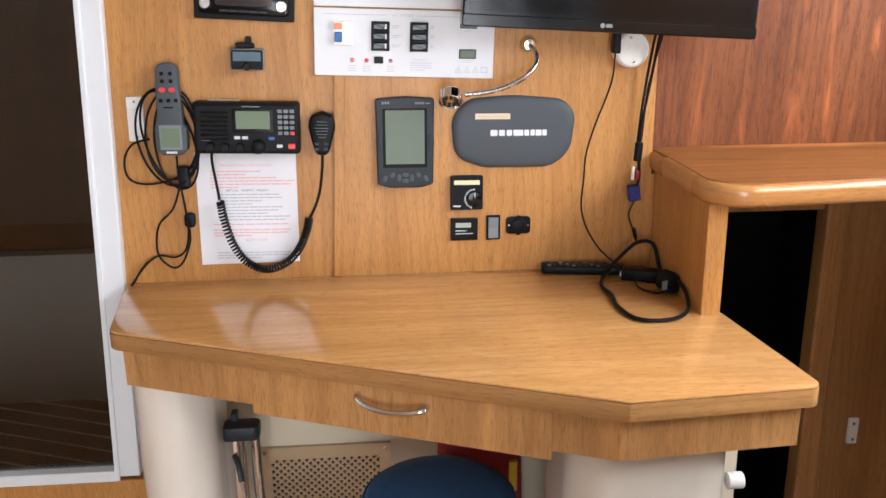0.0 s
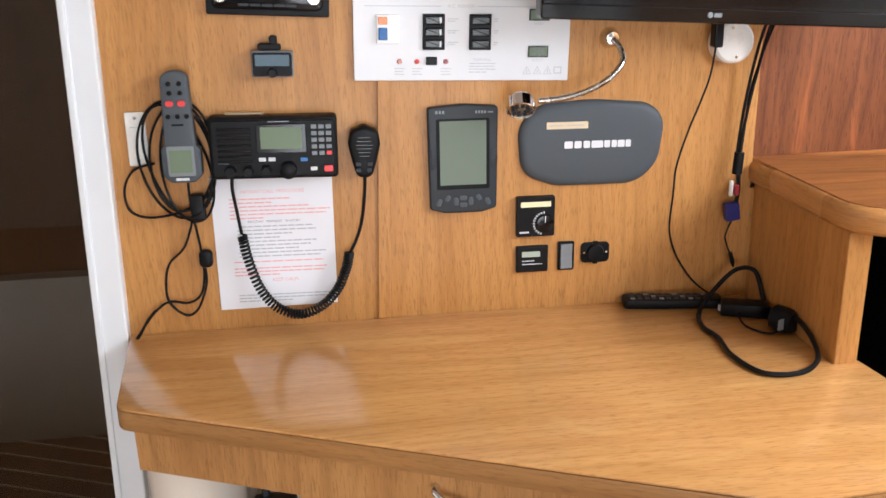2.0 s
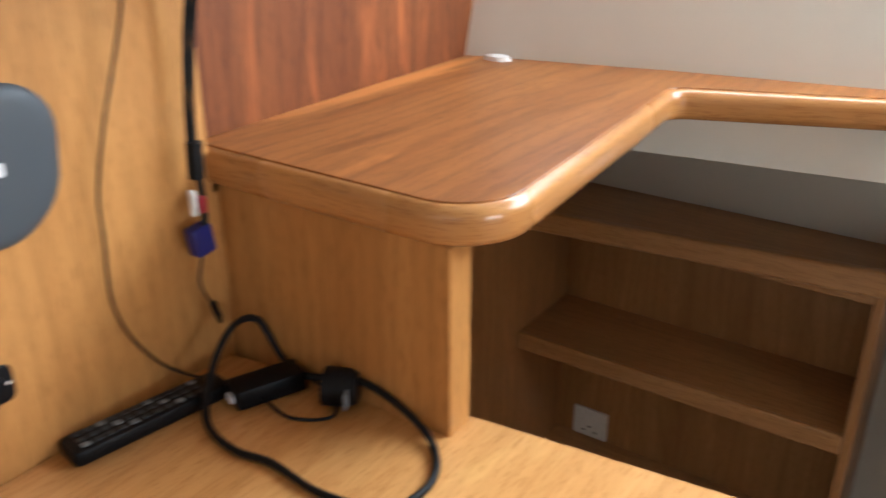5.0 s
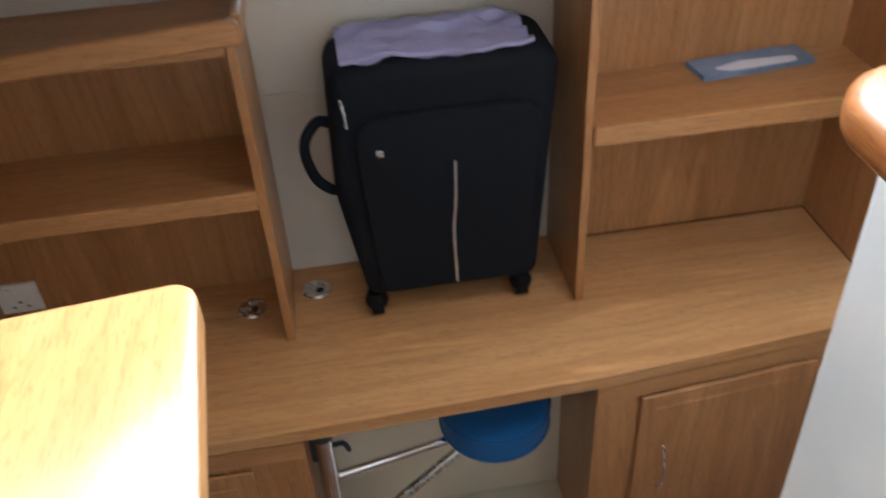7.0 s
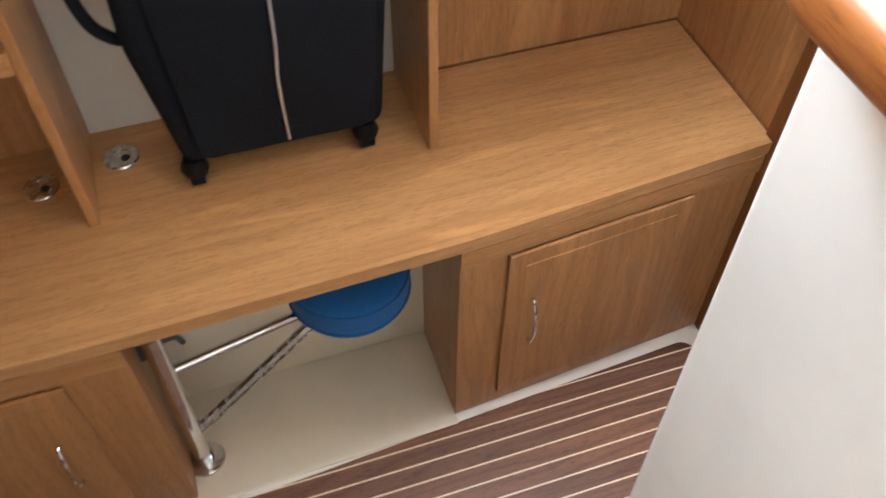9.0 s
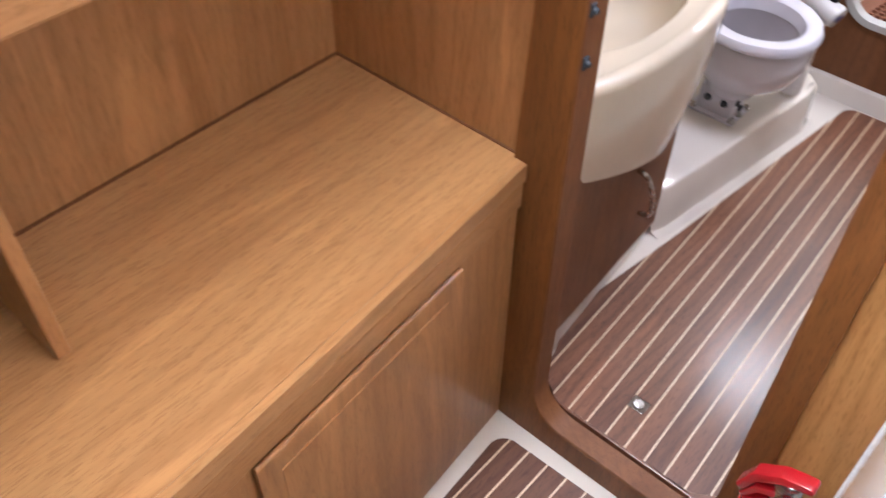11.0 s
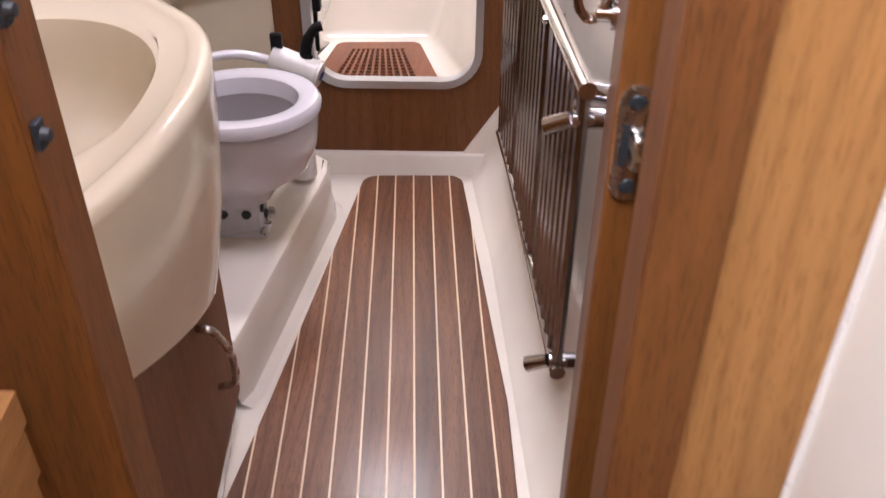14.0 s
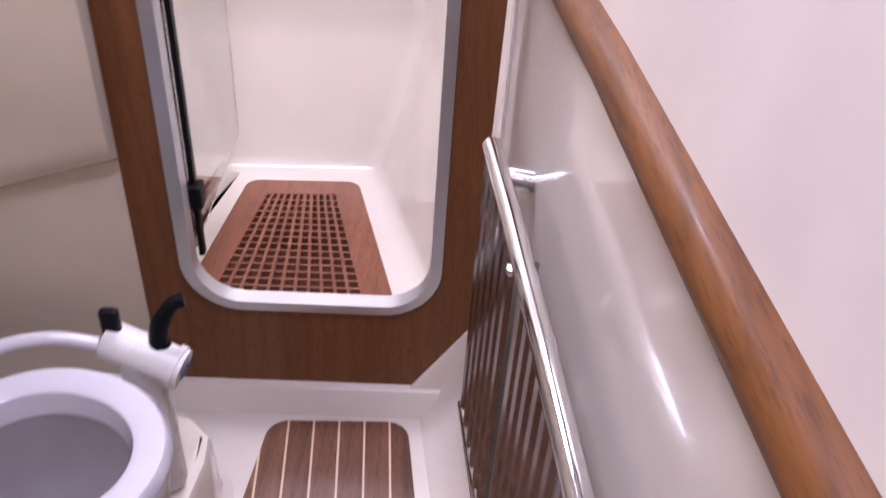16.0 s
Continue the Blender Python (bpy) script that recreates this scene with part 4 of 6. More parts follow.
part("pedestal", joined(box(2.408, 2.510, -2.870, -2.800, 0.19, 0.268, 0.014), box(2.398, 2.525, -2.882, -2.788, 0.188, 0.197, 0.004)), PORCELAIN, t, "white bolted base", True)
for bx, by, bz in ((2.404, -2.797, 0.197), (2.404, -2.872, 0.197), (2.512, -2.796, 0.197), (2.405, -2.835, 0.197)):
    part("bolt", lathe([(0.0, 0.010), (0.006, 0.010), (0.0085, 0.004), (0.010, 0.0)], pose(bx, by, bz), 10), STEEL, t, "dull metal bolt", True)
for by, bz in ((-2.812, 0.245), (-2.857, 0.245), (-2.835, 0.218)):
    part("port_cap", lathe([(0.0, 0.006), (0.008, 0.005), (0.010, 0.0)], pose(2.408, by, bz, 0, -90, 0), 12), DGREY, t, "dark round port", True)
for bx in (2.435, 2.480):
    part("port_cap", lathe([(0.0, 0.006), (0.008, 0.005), (0.010, 0.0)], pose(bx, -2.799, 0.236, -90, 0, 0), 12), DGREY, t, "dark round port", True)
for hy in (-2.78, -2.90):
    part("hinge", lathe([(0, 0.016), (0.012, 0.014), (0.014, 0.0), (0, 0)], pose(2.558, hy, 0.455), 12), PORCELAIN, t, "", True)
pm = part("pump", joined(tube([(2.40, -3.025, 0.465), (2.305, -3.005, 0.435)], 0.026, 14), tube([(2.36, -3.02, 0.20), (2.36, -3.02, 0.455)], 0.028, 14)), WHITE_PL, t, "white plastic hand pump body", True)
part("pump_lever", joined(tube(smooth_line([(2.335, -3.015, 0.455), (2.330, -3.02, 0.495), (2.315, -3.03, 0.52), (2.30, -3.035, 0.525)], 4), [0.012] * 6 + [0.010] * 7, 10)), BLACK, pm, "black curved pump handle", True)
part("lever_boss", tube([(2.335, -3.012, 0.436), (2.333, -3.018, 0.472)], [0.018, 0.014], 12), BLACK, pm, "black rubber boot", True)
part("end_collar", tube([(2.318, -3.008, 0.439), (2.310, -3.006, 0.4365)], 0.0285, 16), WHITE_PL, pm, "", True)
part("valve_lever", box(2.378, 2.402, -3.03, -3.015, 0.468, 0.515, 0.005), BLACK, pm, "black valve lever")
part("badge", lathe([(0, 0.001), (0.014, 0.001), (0.014, 0)], look((2.303, -3.004, 0.434), (2.40, -3.025, 0.465)), 16, (1, 0.7)), BLUE_TAG, pm, "small blue oval badge")
part("hose", tube(smooth_line([(2.41, -3.02, 0.46), (2.47, -3.01, 0.475), (2.54, -2.98, 0.47), (2.60, -2.93, 0.43), (2.64, -2.86, 0.36), (2.66, -2.80, 0.19)], 6), 0.0095, 10), PORCELAIN, t, "pale grey hose", True)

# towel radiator on the side wall
r = thing("towel_radiator", (1.90, -2.85, 0.25), "chrome tubular towel radiator on the white side wall", "radiator")


def rad(y, z, out):
    """A place in front of the side wall."""
    for (xa, ya), (xb, yb) in zip(WALL_L, WALL_L[1:]):
        if yb <= y <= ya:
            return (xa + (xb - xa) * (y - ya) / (yb - ya) + out, y, z)
    return (WALL_L[-1][0] + out, y, z)


RY0, RY1, RZ0, RZ1 = -2.36, -3.14, 0.245, 0.70
part("top_bar", tube([rad(y, RZ1, 0.048) for y in (RY0, -2.6, -2.8, -3.0, RY1)], 0.0118, 14), CHROME, r, "", True)
part("bottom_bar", tube([rad(y, RZ0, 0.048) for y in (RY0, -2.6, -2.8, -3.0, RY1)], 0.012, 14), CHROME, r, "", True)
for k in range(22):
    y = RY0 + (RY1 - RY0) * (k + 0.4) / 21.8
    if k not in (7, 15):
        part("upright_bar", tube([rad(y, RZ0, 0.048), rad(y, RZ1, 0.048)], 0.0090, 8), CHROME_BAR, r, "", True)
    else:
        part("stud", lathe([(0, 0.007), (0.006, 0.006), (0.007, 0.0)], pose(*rad(y, RZ1 - 0.008, 0.058), 0, 90, 0), 12), CHROME, r, "", True)
        part("spacer_rod", tube([rad(y, RZ0, 0.036), rad(y, RZ1, 0.036)], 0.0045, 8), CHROME_BAR, r, "", True)
for y in (RY0 - 0.06, RY1 + 0.03):
    part("wall_bracket", tube([rad(y, RZ1 - 0.03, 0.0), rad(y, RZ1 - 0.022, 0.048)], 0.015, 14), CHROME, r, "", True)
for z in (RZ0 + 0.008, RZ1 - 0.045):
    p, q = rad(RY0 - 0.02, z, 0.005), rad(RY0 - 0.02, z, 0.060)
    val = part("valve", tube([p, q], 0.0135, 12), CHROME, r, "", True)
    part("valve_cap", tube([q, (q[0] + 0.030, q[1] - 0.010, q[2] - 0.017)], [0.0105, 0.0125], 14), CHROME_BAR, val, "ribbed metal valve cap", True)

# opened door of the toilet room
A, B = Vector((1.926, -1.938, 0)), Vector((1.858, -2.335, 0))
dn = Vector(((A - B).y, -(A - B).x, 0)).normalized()
od = thing("toilet_room_door", (1.9, -2.0, 0.1), "opened brown veneer door with a metal ring handle", "door", kind="structure")
q = [A, B, B - dn * 0.028, A - dn * 0.028]
part("leaf", prism([(p.x, p.y) for p in q], 0.11, 1.72, bevel=0.003), TEAK_DOOR, od)
hb = B.lerp(A, 0.06)
for z in (0.884, 0.812):
    c = hb + Vector((0, 0, z))
    part("stud", tube([c - dn * 0.002, c + dn * 0.006, c + dn * 0.0061, c + dn * 0.022], [0.017, 0.017, 0.009, 0.009], 16), CHROME, od, "round screw stud", True)
ringp = [hb + dn * (0.028 + 0.018 * math.cos(k * math.tau / 28)) + Vector((0, 0, 0.848 + 0.043 * math.sin(k * math.tau / 28))) for k in range(28)]
part("ring_handle", tube(ringp, 0.0065, 8, True), CHROME, od, "oval chrome ring pull", True)
part("edge_strip", box(1.897, 1.9255, -1.938, -1.934, 0.112, 1.718, 0.001), OAK_FRAME, od, "darker wooden lipping on the door edge")
for z in (0.31, 0.855):
    s = thing("strike_plate", (1.912, -1.934, z), "small metal latch plate screwed to the door edge", "latch plate", "latch plates")
    po = rounded([(1.8995, z - 0.044), (1.9245, z - 0.044), (1.9245, z + 0.044), (1.8995, z + 0.044)], 0.012, 5)
    part("plate", prism(po, -1.934, -1.931, "y", 0.001), STEEL, s, "", True)
    part("latch", box(1.900, 1.914, -1.931, -1.916, z - 0.014, z + 0.012, 0.004), STEEL, s)
    part("recess", box(1.9145, 1.9205, -1.9315, -1.9308, z - 0.016, z + 0.016), DGREY, s)
    for dz in (-0.032, 0.032):
        part("screw", lathe([(0, 0.0014), (0.005, 0.001), (0.006, 0)], pose(1.912, -1.931, z + dz, -90, 0, 0), 12), DGREY, s)

# ---- instruments on the bulkhead ----


def on_wall(x, z, roll=0.0, out=0.0):
    """A frame on the instrument bulkhead: x along it, y up, z out of it."""
    return pose(x, -out, z, 90, roll, 0)


FLAT = Matrix.Diagonal((1, 1, 0.5, 1))  # instruments let half-way into the bulkhead


def plate(m, w, h, d0, d1, r=0.0, bevel=0.002, dx=0.0, dy=0.0, seg=2):
    """A flat plate with rounded corners, w by h, from d0 to d1 out of the frame m."""
    out = [(dx - w / 2, dy - h / 2), (dx + w / 2, dy - h / 2), (dx + w / 2, dy + h / 2), (dx - w / 2, dy + h / 2)]
    return moved(prism(rounded(out, r, 5) if r else out, d0, d1, bevel=bevel, seg=seg), m)


def knob(m, dx, dy, r, d0, d1, steps=16, taper=0.9):
    return moved(lathe([(0, d1), (r * taper * 0.9, d1), (r * taper, d1 - 0.001), (r, d0)], Matrix.Translation((dx, dy, 0)), steps), m)


def bars(parent, name, m, rows, x0, height, depth, mat, label=""):
    """Unreadable writing: short bars, one for each word. rows: (y, length, pieces)."""
    for y, length, n in rows:
        x = x0
        rnd = random.Random(int(abs(y) * 1e5) + n)
        while x < x0 + length - 1e-4:
            w = min(length * rnd.uniform(0.6, 1.4) / n, x0 + length - x)
            part(name, plate(m, w * 0.86, height * 0.7, depth, depth + 0.0004, 0, 0, x + w / 2, y), mat, parent, label)
            x += w


# white socket plate behind the handset
m = on_wall(0.580, 1.878, 1.0)
o = thing("wall_plate", (0.58, 0, 1.84), "white plastic switch plate on the oak bulkhead", "switch")
part("plate", plate(m, 0.031, 0.086, 0, 0.006, 0.003), WHITE_PL, o)
part("rocker", plate(m, 0.018, 0.04, 0.006, 0.009, 0.001, 0.001), WHITE_PL, o)
for dy in (-0.034, 0.034):
    part("screw", knob(m, 0, dy, 0.003, 0.006, 0.007, 8), STEEL, o)

# autopilot handset
m = on_wall(0.651, 1.900, 1.0, 0.012)
o = thing("handset", (0.645, -0.012, 1.81), "grey autopilot handset with red buttons and coiled cable", "remote control")
part("holder", plate(m, 0.03, 0.09, -0.012, 0.0, 0.004), BLACK, o)
hs = [(-0.021, 0.05), (-0.024, -0.03), (-0.030, -0.035), (-0.030, -0.078), (-0.018, -0.089), (0.018, -0.089), (0.030, -0.078), (0.030, -0.035), (0.024, -0.03), (0.021, 0.05), (0.021, 0.08), (0.0, 0.088), (-0.021, 0.08)]
body = part("body", moved(prism(rounded(hs, [0, 0, 0.004, 0.006, 0.008, 0.008, 0.006, 0.004, 0, 0, 0.018, 0.03, 0.018], 4), 0, 0.024, bevel=0.004, seg=3), m), GREY, o, "", True)
part("screen_bezel", plate(m, 0.042, 0.048, 0.0235, 0.0255, 0.003, 0.001, 0, -0.054), MGREY, body)
part("screen", plate(m, 0.034, 0.036, 0.0255, 0.0262, 0.001, 0, 0, -0.054), LCD, body)
for dx, dy in ((-0.008, 0.066), (0.008, 0.066), (-0.008, 0.052), (0.008, 0.052), (-0.013, 0.016), (0.001, 0.016), (0.015, 0.016)):
    part("button", knob(m, dx, dy, 0.0042, 0.0235, 0.0262, 12), BLACK, body)
for dx in (-0.009, 0.009):
    part("red_button", plate(m, 0.012, 0.009, 0.0235, 0.0265, 0.004, 0.001, dx, 0.036), RED_BTN, body)
part("mark", plate(m, 0.018, 0.003, 0.0238, 0.0245, 0, 0, 0, 0.003), BLACK, body)
part("mark", plate(m, 0.020, 0.004, 0.0238, 0.0245, 0, 0, 0, -0.083), PANEL_W, body)


def cable(name, pts, r, parent, mat=None, steps=6, sides=6):
    return part(name, tube(smooth_line(pts, steps), r, sides), mat or RUBBER, parent, "", True)


def loop(cx, cz, rx, rz, out, lean_a=0.0, a0=0.0, a1=360.0, n=14):
    pts = []
    for k in range(n + 1):
        a = radians(a0 + (a1 - a0) * k / n)
        u, v = rx * math.cos(a), rz * math.sin(a)
        pts.append((cx + u * math.cos(lean_a) - v * math.sin(lean_a), -out - 0.003 * math.sin(3 * a), cz + u * math.sin(lean_a) + v * math.cos(lean_a)))
    return pts


cb = thing("handset_cable", (0.645, -0.01, 1.80), "black cable hanging in loose loops from the handset", "cable")
cable("strand", loop(0.638, 1.842, 0.058, 0.095, 0.010, 0.10), 0.0022, cb)
cable("strand", loop(0.648, 1.848, 0.050, 0.088, 0.016, -0.12), 0.0022, cb)
cable("strand", loop(0.640, 1.835, 0.046, 0.098, 0.006, 0.25), 0.0022, cb)
cable("strand", loop(0.655, 1.84, 0.040, 0.09, 0.020, -0.05), 0.0022, cb)
cable("strand", [(0.652, -0.012, 1.806), (0.652, -0.014, 1.77), (0.655, -0.014, 1.74), (0.659, -0.012, 1.70), (0.661, -0.012, 1.655), (0.652, -0.012, 1.615), (0.630, -0.012, 1.60), (0.600, -0.014, 1.605), (0.575, -0.016, 1.59), (0.550, -0.02, 1.56), (0.541, -0.03, 1.548)], 0.0022, cb)
cable("strand", [(0.654, -0.008, 1.75), (0.635, -0.012, 1.70), (0.606, -0.014, 1.67), (0.596, -0.012, 1.63), (0.600, -0.012, 1.60), (0.624, -0.012, 1.578), (0.645, -0.014, 1.59), (0.662, -0.014, 1.63), (0.664, -0.014, 1.66)], 0.0022, cb)
cable("strand", [(0.604, -0.012, 1.84), (0.570, -0.012, 1.83), (0.552, -0.012, 1.80), (0.556, -0.012, 1.765), (0.585, -0.014, 1.752), (0.63, -0.014, 1.757), (0.67, -0.014, 1.775), (0.693, -0.014, 1.80), (0.690, -0.012, 1.83)], 0.0022, cb)
cable("strand", [(0.575, -0.016, 1.592), (0.560, -0.02, 1.575), (0.548, -0.024, 1.555), (0.543, -0.03, 1.548)], 0.0024, cb)
part("cable_tie", moved(prism(rounded([(-0.010, -0.02), (0.012, -0.022), (0.014, 0.02), (-0.008, 0.022)], 0.004, 3), 0.004, 0.022, bevel=0.003), on_wall(0.661, 1.765, -5)), RUBBER, cb, "black wrapped tie", True)
part("clip", plate(on_wall(0.666, 1.676, 2), 0.022, 0.03, 0.004, 0.018, 0.008, 0.004), BLACK, cb, "rounded black clip", True)

# marine radio
m = on_wall(0.794, 1.860, 1.6)
o = thing("marine_radio", (0.794, 0, 1.81), "black marine radio with speaker slots, keypad and display", "radio")
body = part("body", plate(m, 0.200, 0.099, 0, 0.036, 0.006, 0.004), BLACK, o, "", True)
part("front_lip", plate(m, 0.190, 0.089, 0.036, 0.040, 0.005, 0.0015), BLACK, o)
for k in range(7):
    part("speaker_slot", plate(m, 0.052, 0.0042, 0.040, 0.0425, 0.001, 0.001, -0.060, 0.031 - 0.0085 * k), BLACK_GLOSS, body)
part("display_frame", plate(m, 0.078, 0.046, 0.040, 0.0425, 0.003, 0.001, 0.013, 0.016), BLACK_GLOSS, body)
part("display", plate(m, 0.064, 0.034, 0.0425, 0.0430, 0.001, 0, 0.013, 0.017), LCD, body, "grey-green display")
for r_ in range(5):
    for c_ in range(3):
        mat = RED_BTN if (r_, c_) == (4, 2) else MGREY
        part("key", plate(m, 0.0085, 0.0065, 0.040, 0.0428, 0.001, 0.0008, 0.064 + 0.0115 * c_, 0.034 - 0.0105 * r_), mat, body)
for dx, r_ in ((-0.068, 0.009), (-0.040, 0.008), (-0.012, 0.008), (0.022, 0.014)):
    kb = part("knob", knob(m, dx, -0.034, r_, 0.040, 0.056, 20), BLACK, body, "", True)
for dx, dy, mat in ((-0.018, -0.017, PANEL_W), (-0.003, -0.017, PANEL_W), (0.047, -0.018, BLUE_BTN), (0.062, -0.033, PANEL_W)):
    part("button", plate(m, 0.011, 0.006, 0.040, 0.0425, 0.001, 0.0008, dx, dy), mat, body)
part("red_button", plate(m, 0.014, 0.010, 0.040, 0.044, 0.002, 0.001, 0.085, -0.033), RED_BTN, body)
part("mark", plate(m, 0.016, 0.004, 0.040, 0.0406, 0, 0, -0.078, -0.021), MGREY, body)
part("mark", plate(m, 0.034, 0.002, 0.040, 0.0406, 0, 0, 0.010, 0.0425), MGREY, body)
part("mounting_strip", plate(m, 0.06, 0.004, 0.004, 0.012, 0, 0.001, -0.045, 0.051), BRASS, body)

# microphone and its coiled cord
m = on_wall(0.936, 1.843, 2.0, 0.006)
o = thing("radio_microphone", (0.936, 0, 1.80), "black radio fist microphone hanging with a coiled cord", "microphone")
mo = rounded([(-0.012, -0.040), (0.012, -0.040), (0.020, -0.012), (0.026, 0.015), (0.022, 0.036), (0.0, 0.046), (-0.022, 0.036), (-0.026, 0.015), (-0.020, -0.012)], 0.012, 4)
body = part("body", moved(prism(mo, 0, 0.026, bevel=0.006, seg=3), m), BLACK, o, "", True)
part("hanger", plate(m, 0.02, 0.03, -0.006, 0.0, 0.003), STEEL, o)
for k in range(6):
    part("grille_slot", plate(m, 0.028 - abs(k - 2) * 0.004, 0.0022, 0.026, 0.0275, 0, 0.0006, 0, 0.026 - 0.006 * k), BLACK_GLOSS, body)
for dx, dy in ((-0.010, -0.017), (0.009, -0.017), (-0.010, -0.027), (0.008, -0.027)):
    part("button", plate(m, 0.008, 0.006, 0.026, 0.0275, 0.001, 0.0006, dx, dy), DGREY, body)
part("cord", tube(smooth_line([(0.935, -0.02, 1.805), (0.933, -0.02, 1.775), (0.926, -0.022, 1.73), (0.916, -0.024, 1.70), (0.903, -0.026, 1.675)], 5), 0.0028, 8), RUBBER, o, "", True)
part("cord", tube(smooth_line([(0.728, -0.05, 1.826), (0.725, -0.045, 1.80), (0.727, -0.035, 1.76), (0.730, -0.028, 1.72)], 5), 0.0028, 8), RUBBER, o, "", True)
spine = smooth_line([(0.730, -0.024, 1.715), (0.736, -0.026, 1.675), (0.750, -0.026, 1.625), (0.775, -0.026, 1.588), (0.812, -0.026, 1.572), (0.850, -0.026, 1.584), (0.878, -0.026, 1.612), (0.895, -0.026, 1.648), (0.902, -0.026, 1.676)], 6)
coil, turns, N = [], 58, len(spine) - 1
steps = turns * 9
for i in range(steps + 1):
    f = i / steps * N
    k = min(int(f), N - 1)
    p = spine[k].lerp(spine[k + 1], f - k)
    d = (spine[k + 1] - spine[k]).normalized()
    s = Vector((0, 1, 0))
    u_ = d.cross(s).normalized()
    a = i / 9 * math.tau
    coil.append(p + (s * math.cos(a) + u_ * math.sin(a)) * 0.0070)
part("coil", tube(coil, 0.0021, 5), RUBBER, o, "tightly coiled black cord", True)

# sheet of paper with the distress call procedure
o = thing("notice_sheet", (0.78, 0, 1.58), "white printed emergency call sheet fixed to the bulkhead", "paper sheet")
part("sheet", prism([(0.680, 1.579), (0.877, 1.580), (0.881, 1.806), (0.684, 1.810)], -0.0022, -0.001, "y"), PAPER, o)
m = on_wall(0.781, 1.690, 1.0, 0.0023)
words("heading", "MAYDAY CALL PROCEDURE", 0.0082, m @ Matrix.Translation((0.0, 0.092, 0)), INK_RED, o)
words("closing_line", "KEEP CALM", 0.0085, m @ Matrix.Translation((0.012, -0.062, 0)), INK_RED, o)
words("call_line", "MAYDAY   MAYDAY   MAYDAY", 0.0062, m @ Matrix.Translation((0.0, 0.041, 0)), INK, o)
bars(o, "red_line", m, [(0.080, 0.10, 8), (0.0735, 0.07, 5), (0.067, 0.13, 10), (0.0605, 0.165, 12), (0.054, 0.158, 11), (0.0475, 0.055, 4), (-0.0285, 0.15, 10), (-0.040, 0.155, 11), (-0.046, 0.15, 11), (-0.052, 0.075, 5)], -0.072, 0.0032, 0, INK_RED)
bars(o, "dark_line", m, [(0.033, 0.125, 8), (0.0265, 0.13, 9), (0.020, 0.09, 6), (0.0135, 0.07, 5), (0.007, 0.13, 9), (0.0005, 0.12, 8), (-0.006, 0.10, 7), (-0.0125, 0.145, 10), (-0.019, 0.135, 9)], -0.062, 0.0032, 0, INK_GREY)
bars(o, "small_line", m, [(-0.088, 0.155, 14), (-0.0935, 0.15, 14), (-0.099, 0.09, 8)], -0.068, 0.0028, 0, INK_GREY)

# small display unit
m = on_wall(0.802, 1.988, 2.0, 0.004)
o = thing("display_unit", (0.802, 0, 1.965), "small black and silver hands-free display on the bulkhead", "display")
body = part("body", plate(m, 0.064, 0.040, 0, 0.016, 0.004, 0.003), MGREY, o, "silver-grey rim", True)
part("foot", plate(m, 0.03, 0.02, -0.004, 0.0, 0.002), BLACK, o)
part("face", plate(m, 0.060, 0.036, 0.016, 0.018, 0.004, 0.001), BLACK, body)
part("screen", plate(m, 0.052, 0.017, 0.018, 0.0186, 0.001, 0, 0, 0.006), LCD_BLUE, body)
part("knob", knob(m, 0, -0.013, 0.0075, 0.018, 0.027), BLACK, body, "", True)
part("bracket", joined(plate(m, 0.036, 0.010, 0.002, 0.012, 0.004, 0.002, -0.004, 0.026), plate(m, 0.012, 0.018, 0.002, 0.010, 0.004, 0.002, 0.002, 0.034)), BLACK, o, "black plastic bracket")

# car stereo
m = on_wall(0.803, 2.092, 3.5)
o = thing("car_stereo", (0.803, 0, 2.06), "black car stereo with a dark glossy front in the bulkhead", "stereo")
body = part("frame", plate(m, 0.186, 0.064, 0, 0.010, 0.003, 0.002), BLACK, o)
part("front", plate(m, 0.168, 0.046, 0.010, 0.020, 0.010, 0.004), BLACK_GLOSS, body, "", True)
part("display", plate(m, 0.105, 0.018, 0.020, 0.021, 0.006, 0.001, 0, 0.002), plain("dark_lens", (0.03, 0.022, 0.022), 0.1, coat=0.5), body)
for dx in (-0.070, 0.070):
    part("knob", knob(m, dx, -0.004, 0.011, 0.020, 0.026, 20), STEEL, body, "", True)
for k in range(5):
    part("button", plate(m, 0.016, 0.004, 0.020, 0.0215, 0.001, 0.0005, -0.036 + 0.018 * k, -0.016), DGREY, body)

# electrical panel
m = on_wall(1.102, 2.0125, 2.2)
o = thing("switchboard", (1.10, 0, 1.95), "white power switch panel with breakers, lamps and meters", "control panel")
pl = part("plate", plate(m, 0.346, 0.126, 0, 0.008, 0.0, 0.001), PANEL_W, o)
up_ = part("upper_plate", plate(m, 0.346, 0.24, 0, 0.008, 0.0, 0.001, 0, 0.186), PANEL_W, o)
part("rule", plate(m, 0.120, 0.0012, 0.008, 0.0084, 0, 0, -0.095, 0.052), INK_GREY, pl)
part("rule", plate(m, 0.120, 0.0012, 0.008, 0.0084, 0, 0, 0.082, 0.052), INK_GREY, pl)
words("heading", "A.C. POWER", 0.0075, m @ Matrix.Translation((-0.004, 0.052, 0.0083)), INK_GREY, pl)
rc = part("breaker", plate(m, 0.036, 0.044, 0.008, 0.014, 0.001, 0.001, -0.119, 0.017), WHITE_PL, pl, "white residual-current breaker")
part("test_button", plate(m, 0.014, 0.011, 0.014, 0.018, 0.001, 0.001, -0.127, 0.030), ORANGE, rc)
part("toggle", plate(m, 0.014, 0.019, 0.014, 0.020, 0.001, 0.002, -0.127, 0.010), BLUE_BTN, rc)
